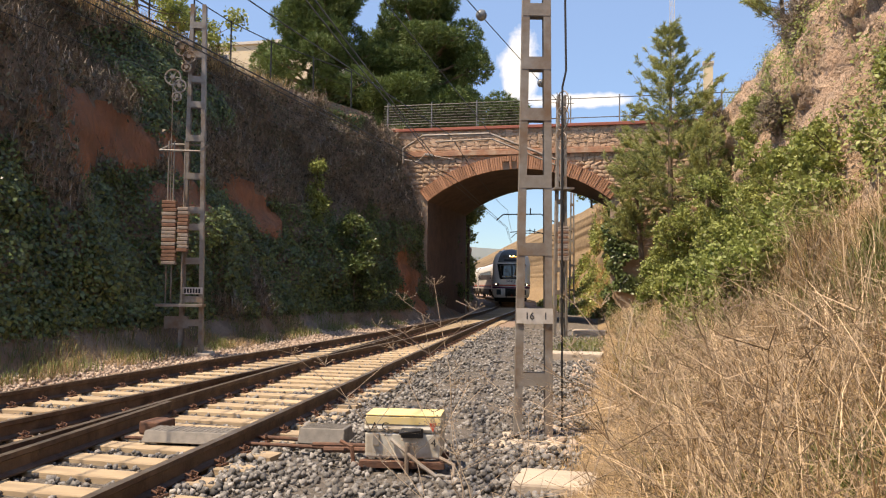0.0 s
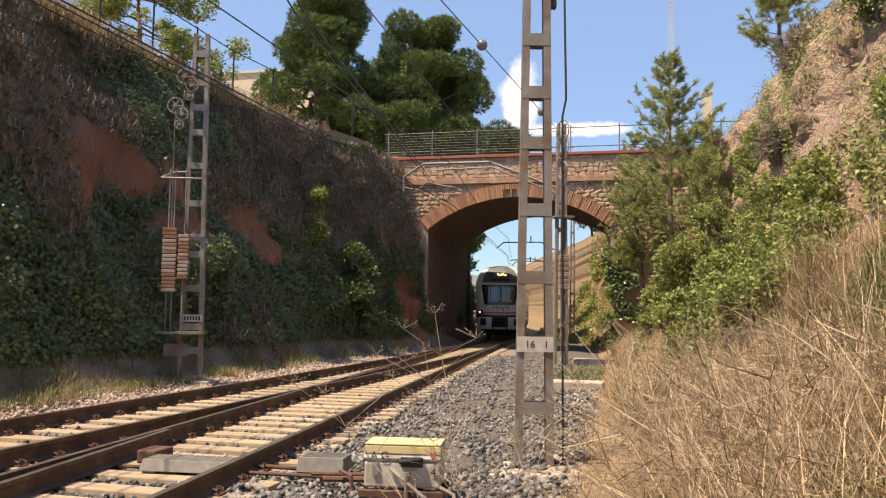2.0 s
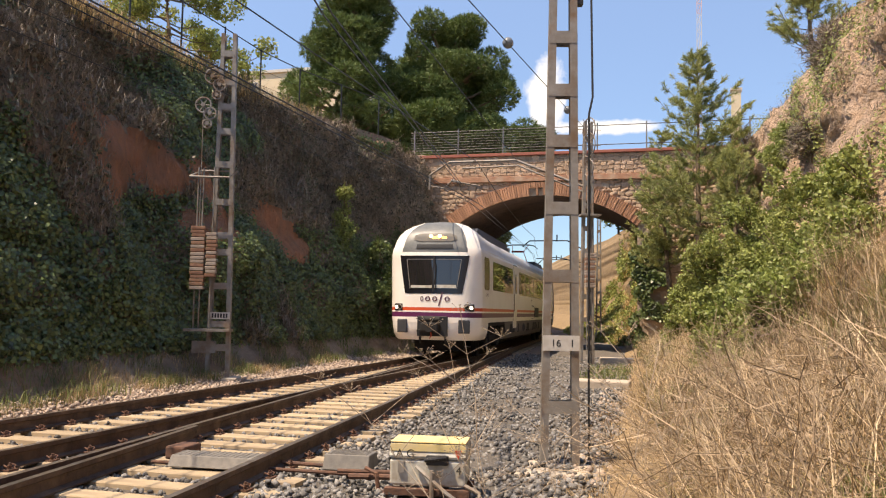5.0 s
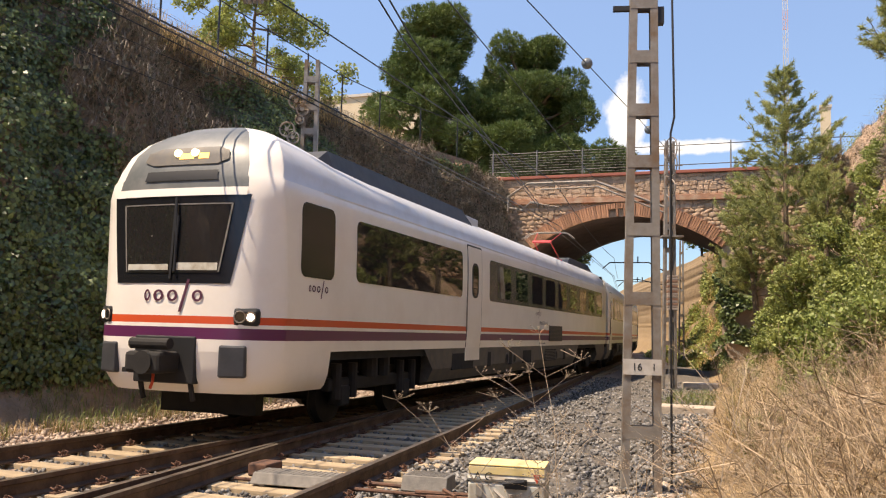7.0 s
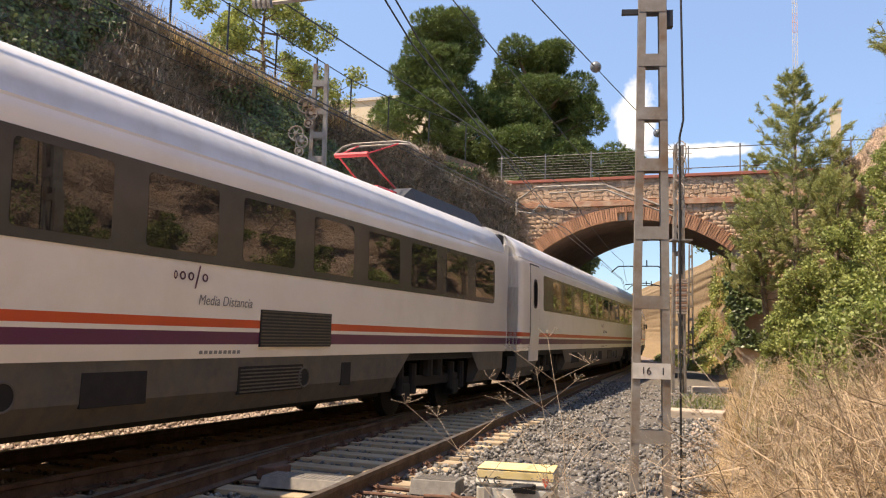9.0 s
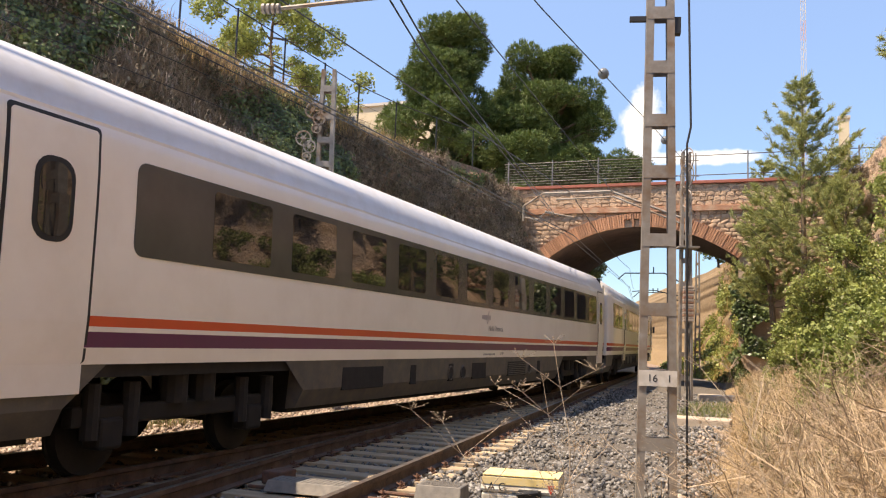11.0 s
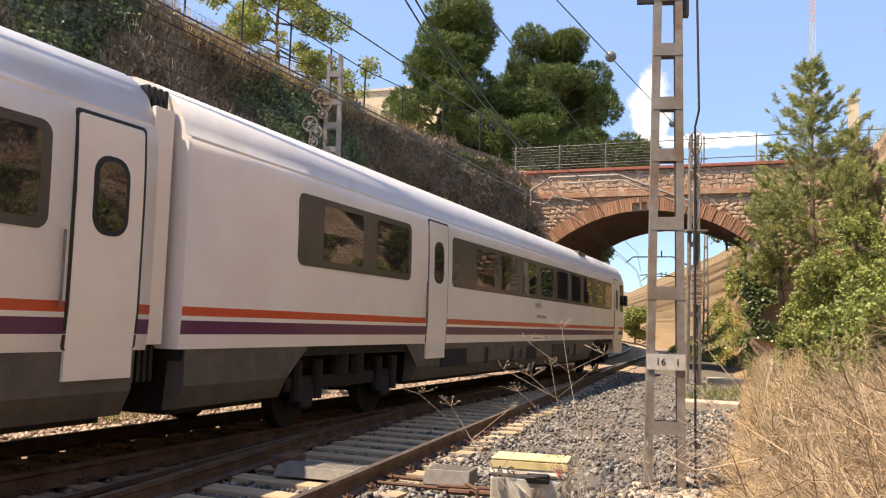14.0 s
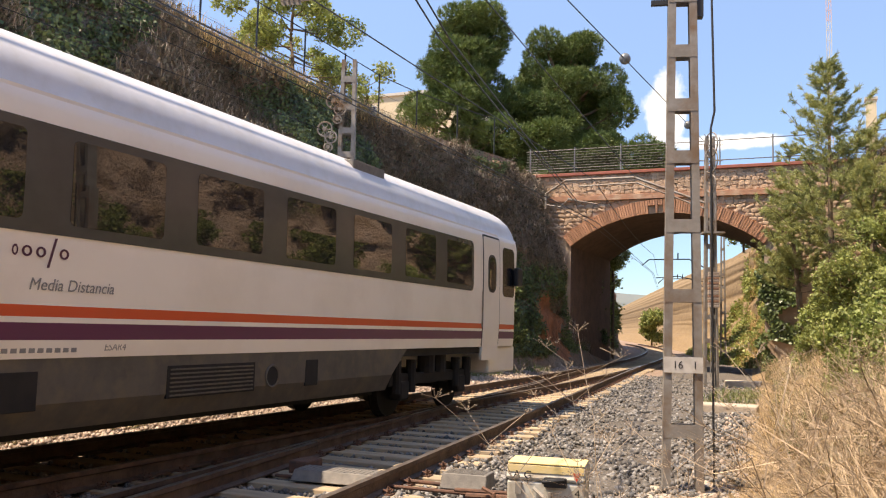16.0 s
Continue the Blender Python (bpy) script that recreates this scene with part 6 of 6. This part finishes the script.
    o = np.array(grass)[RNG.integers(0, len(grass), 4 * n)]
    o = o[o[:, 1] < 11][:n]
    segs = []
    for q in o:
        c = Vector(q)
        turn = RNG.uniform(0, 6.28)
        for _k in range(5):
            a = turn + RNG.normal() * 1.2
            d = Vector((math.cos(a) * 0.6, math.sin(a) * 0.6, 1.0)).normalized()
            p0 = c.copy()
            L = RNG.uniform(0.1, 0.24)
            for j in range(5):
                p1 = p0 + d * L
                segs.append((p0, p1, 0.0032 * (1 - 0.14 * j)))
                if j > 0:
                    for _b in range(2):
                        e = (d + Vector(RNG.normal(size=3)) * 0.7).normalized()
                        p2 = p1 + e * L * RNG.uniform(0.5, 1.2)
                        segs.append((p1, p2, 0.0018))
                        segs.append((p2, p2 + (e + Vector(RNG.normal(size=3)) * 0.6).normalized() * L * 0.6, 0.0013))
                d = (d + Vector(RNG.normal(size=3)) * 0.28 - Vector((0, 0, 0.1))).normalized()
                p0 = p1
    A, B = np.array([tuple(g[0]) for g in segs]), np.array([tuple(g[1]) for g in segs])
    W = unit(np.cross(B - A, RNG.normal(size=A.shape))) * np.array([g[2] for g in segs])[:, None]
    v = np.stack([A - W, A + W, B + W * 0.8, B - W * 0.8], 1).reshape(-1, 3)
    tagged(arrays("branching_weeds", v, np.arange(len(v)).reshape(-1, 4), WEED_BROWN), "dead pale-brown branching weeds tangled in the grass", "weeds", kind="stuff")
    v, f = blade_arrays(np.array(tall), 0.95, 1.0, 0.005)
    tagged(arrays("dry_stalks", v, f, STALK), "pale dry stalks standing over the grass", "stalks", kind="stuff")
    v, f = blade_arrays(np.array(green), 0.4, 0.6, 0.014)
    tagged(arrays("green_weeds", v, f, GREEN_WEED), "green weeds among the dry grass", "weeds", kind="stuff")
    v, f = blade_arrays(np.array(cliff), 0.32, 1.3, 0.012)
    tagged(arrays("cliff_grass", v, f, TWIG), "dry tufts on the pale cliff", "grass", kind="stuff")
    v, f = leaf_arrays(np.repeat(np.array(creep), 4, 0) + RNG.normal(size=(len(creep) * 4, 3)) * 0.14, 0.045, np.array([[-0.8, -0.3, 0.5]]), 0.8)
    tagged(arrays("creeper", v, f, BUSH_LEAF), "green creepers on the cliff", "creeper", kind="stuff")
    v, f = rock_arrays(np.array(crumble), 0.03)
    tagged(arrays("crumbling_stones", v, f, CLIFF_STONE), "pale pinkish stones breaking out of the cliff", "stones", kind="stuff")
    far = []
    for _ in range(36000):
        q = bank_point(RNG.uniform(49, 78), 11, 17, RNG.uniform(0, 1))
        if noise.noise(q * 0.6) > -0.25:
            far.append(tuple(q))
    v, f = blade_arrays(np.array(far), 0.5, 1.0, 0.035)
    tagged(arrays("dry_grass", v, f, STRAW), "dry golden grass on the bank beyond the bridge", "grass", kind="stuff")
    far = np.array([q for q in far if noise.noise(Vector(q) * 0.5 + Vector((5, 0, 0))) > 0.05])
    v, f = leaf_arrays(np.repeat(far, 4, 0) + RNG.normal(size=(len(far) * 4, 3)) * 0.2, 0.13)
    tagged(arrays("low_scrub", v, f, BUSH_LEAF), "olive scrub on the bank beyond the bridge", "scrub", kind="stuff")
    # ivy about the bridge's right abutment
    a = np.stack([RNG.uniform(-2.7, -0.7, 7000), RNG.uniform(B0 - 0.5, B0 + 0.02, 7000), RNG.uniform(0, 5.4, 7000)], 1)
    a = a[np.array([noise.noise(Vector(q) * 0.9) > -0.3 + 0.25 * (q[0] + 2.4) and q[0] > -2.25 + 0.7 * noise.noise(Vector((0, 3, q[2] * 1.3))) for q in a])]
    v, f = leaf_arrays(a, 0.11, np.array([[0, -1.0, 0.3]]), 0.7)
    tagged(arrays("ivy", v, f, IVY), "ivy hanging on the bridge abutment", "ivy", kind="stuff")
    # weeds along the foot of the left bank, and the green tuft behind the footings
    w = []
    for _ in range(9000):
        y = RNG.uniform(5, 34)
        if noise.noise(Vector((0, y * 0.8, 4))) > -0.1:
            w.append(tuple(bank_point(y, 6, 8, RNG.uniform(0.1, 0.8))))
    v, f = blade_arrays(np.array(w), 0.30, 0.9, 0.011)
    tagged(arrays("bank_weeds", v, f, GREEN_WEED), "green and straw weeds at the bank's foot", "weeds", kind="stuff")
    w = [tuple(bank_point(RNG.uniform(4, 26), 6, 8, RNG.uniform(0.05, 0.75) ** 0.8)) for _ in range(9000)]
    w = np.array([q for q in w if noise.noise(Vector(q) * 0.9) > -0.15])
    v, f = blade_arrays(w, 0.24, 1.3, 0.009)
    tagged(arrays("bank_straw", v, f, STRAW_PALE), "dry straw tufts along the bank's foot", "grass", kind="stuff")
    g = np.stack([RNG.uniform(-2.9, -1.5, 900), RNG.uniform(22.5, 28, 900), np.full(900, -0.3)], 1)
    v, f = blade_arrays(g, 0.28, 0.6, 0.014)
    tagged(arrays("green_tuft", v, f, GREEN_WEED), "fresh green grass patch by the ballast", "grass", kind="stuff")
    top = []
    for _ in range(4500):
        y = RNG.uniform(4, 31)
        q = profile(y)[3]
        top.append((q[0] + RNG.uniform(-0.2, 0.35), y, q[1] + RNG.uniform(-0.5, 0.1)))
    v, f = blade_arrays(np.array(top), 0.45, 0.9, 0.014)
    tagged(arrays("edge_grass", v, f, STRAW), "dry grass overhanging the bank's top edge", "grass", kind="stuff")


slope_cover()


def umbel(x, y, z, h, lean, seed):
    """A tall dried umbel weed."""
    r = random.Random(seed)
    root = tagged(new("dry_umbel_weed"), "tall dry umbel weed with bare branching stalks", "weed", "dry umbel weeds")
    bm = bmesh.new()
    heads = []
    pts = [Vector((x, y, z))]
    for k in range(1, 7):
        pts.append(Vector((x + lean[0] * k / 6 + r.uniform(-0.03, 0.03), y + lean[1] * k / 6, z + h * k / 6)))
    for k in range(6):
        tube(bm, pts[k], pts[k + 1], 0.0045 - k * 0.0005, 5)
    for k in range(2, 6):
        for _ in range(2):
            a = r.uniform(0, 6.28)
            L = r.uniform(0.2, 0.5)
            e = pts[k] + Vector((math.cos(a) * L, math.sin(a) * L * 0.6, r.uniform(0.12, 0.4)))
            tube(bm, pts[k], e, 0.0024, 4)
            heads.append(e)
    heads.append(pts[-1])
    tagged(part("stem", bm, UMBEL_STEM, root), kind="stuff")
    for e in heads:
        bm = bmesh.new()
        for _ in range(9):
            d = Vector((r.gauss(0, 0.05), r.gauss(0, 0.05), r.uniform(0.02, 0.07)))
            tube(bm, e, e + d, 0.0012, 3)
            box(bm, -0.004, 0.004, -0.004, 0.004, -0.003, 0.003, Matrix.Translation(e + d))
        tagged(part("seed_head", bm, UMBEL_STEM, root), kind="stuff")


for k, (x, y, h, lean) in enumerate(((-1.2, 5.6, 1.8, (-0.35, 0.3)), (-1.05, 5.2, 1.25, (-1.15, 0.2)), (-1.35, 6.4, 1.5, (-0.5, 0.2)), (-1.0, 6.2, 1.0, (0.1, 0.2)), (-0.8, 4.8, 1.0, (-0.6, 0.4)), (-0.45, 4.6, 1.3, (0.3, 0.3)),
                                     (0.1, 4.8, 1.2, (-0.35, 0.3)), (0.5, 4.4, 1.1, (0.4, 0.2)), (0.9, 4.6, 1.2, (-0.5, 0.1)), (1.1, 4.2, 1.0, (0.5, 0.2)))):
    umbel(x, y, -0.3 if x < -0.5 else 0.0, h, lean, 60 + k)


# ---- bridge masonry ----
def masonry():
    r = random.Random(5)
    ring = new("arch_ring")
    ring.parent = BRIDGE
    bm = bmesh.new()
    box(bm, -0.5, 0.5, -0.5, 0.5, -0.5, 0.5)
    cube = bpy.data.meshes.new("brick")
    bm.to_mesh(cube)
    bm.free()
    cube.materials.append(BRICK)
    half_angle = math.asin(HALF / RAD)
    n = 86
    cz = SPRING + RISE - RAD
    for k in range(n):
        a = -half_angle + 2 * half_angle * (k + 0.5) / n
        if -0.085 < a < 0.0 and k % 5 != 0:
            thick = 0.25
        else:
            thick = 0.62
        rad = RAD + 0.62 - thick / 2
        c = Vector((BX + rad * math.sin(a), B0 + 0.09 - r.uniform(0.03, 0.07), cz + rad * math.cos(a)))
        m = Matrix.Translation(c) @ Matrix.Rotation(a, 4, "Y") @ Matrix.Diagonal((2 * half_angle * RAD / n * 0.88, 0.26, thick, 1))
        shared("brick", cube, ring, m)
    stone = []
    for s in range(4):
        bm = bmesh.new()
        bmesh.ops.create_cube(bm, size=1.0)
        bmesh.ops.bevel(bm, geom=bm.edges[:], offset=0.12, segments=1, affect="EDGES")
        for v in bm.verts:
            v.co += Vector((r.uniform(-0.09, 0.09), r.uniform(-0.04, 0.04), r.uniform(-0.09, 0.09)))
        me = bpy.data.meshes.new("stone")
        bm.to_mesh(me)
        bm.free()
        me.materials.append(RUBBLE)
        stone.append(me)
    course = new("stonework")
    course.parent = BRIDGE
    for row in range(5):
        z0 = 8.0 + 0.196 * row
        x = -12.6 + 0.1 * row
        while x < 2.0:
            w = r.uniform(0.18, 0.42)
            m = Matrix.Translation((x + w / 2, B0 + 0.085, z0 + 0.098 + r.uniform(-0.025, 0.025))) @ Matrix.Rotation(r.uniform(-0.4, 0.4), 4, "Y") @ Matrix.Diagonal((w * 0.9, 0.11 * r.uniform(0.8, 1.2), 0.2 * r.uniform(0.65, 1.15), 1))
            shared("stone", r.choice(stone), course, m)
            x += w
    verts, faces = [], []
    z = SPRING - 1.2
    while z < 7.7:
        h = r.uniform(0.16, 0.24)
        x = -12.3 + r.uniform(0, 0.2)
        while x < 2.5:
            w = r.uniform(0.16, 0.42)
            xc = x + w / 2
            if abs(xc - BX) > HALF + 0.5 or z > arch_z(xc) + 0.66:
                me = r.choice(stone)
                m = Matrix.Translation((xc, B0 + 0.06, z + h / 2 + r.uniform(-0.03, 0.03))) @ Matrix.Rotation(r.uniform(-0.45, 0.45), 4, "Y") @ Matrix.Diagonal((w * 0.9, 0.11 * r.uniform(0.8, 1.2), h * r.uniform(0.7, 1.15), 1))
                k = len(verts)
                verts += [m @ v.co for v in me.vertices]
                for q in me.polygons:
                    ids = list(q.vertices)
                    faces += [(k + ids[0], k + ids[i], k + ids[i + 1]) for i in range(1, len(ids) - 1)]
            x += w
        z += h
    tagged(arrays("stone_facing", verts, faces, RUBBLE, BRIDGE), kind="stuff")


masonry()


def motions():
    """The train runs out from under the bridge at 8 m/s; every car follows the track by its two bogies."""
    for ob, off, length in CARS:
        rows = []
        for k in range(0, 33):
            t = k * 0.5
            y = off + 8.0 * (7.5 - t) + lerp(t, [(11.5, 0), (12, -0.25), (12.5, 0), (13, 0.1), (14, 0), (14.5, -0.28), (15, -0.05), (15.5, 0)])
            a, b = y + 4.2, y + length - 4.2
            xa, xb = main_x(a), main_x(b)
            ang = math.atan2(xb - xa, b - a)
            rows.append((t, pose(xa - 4.2 * math.sin(ang), a - 4.2 * math.cos(ang), 0, 0, 0, -math.degrees(ang))))
        walk(ob, rows)


motions()
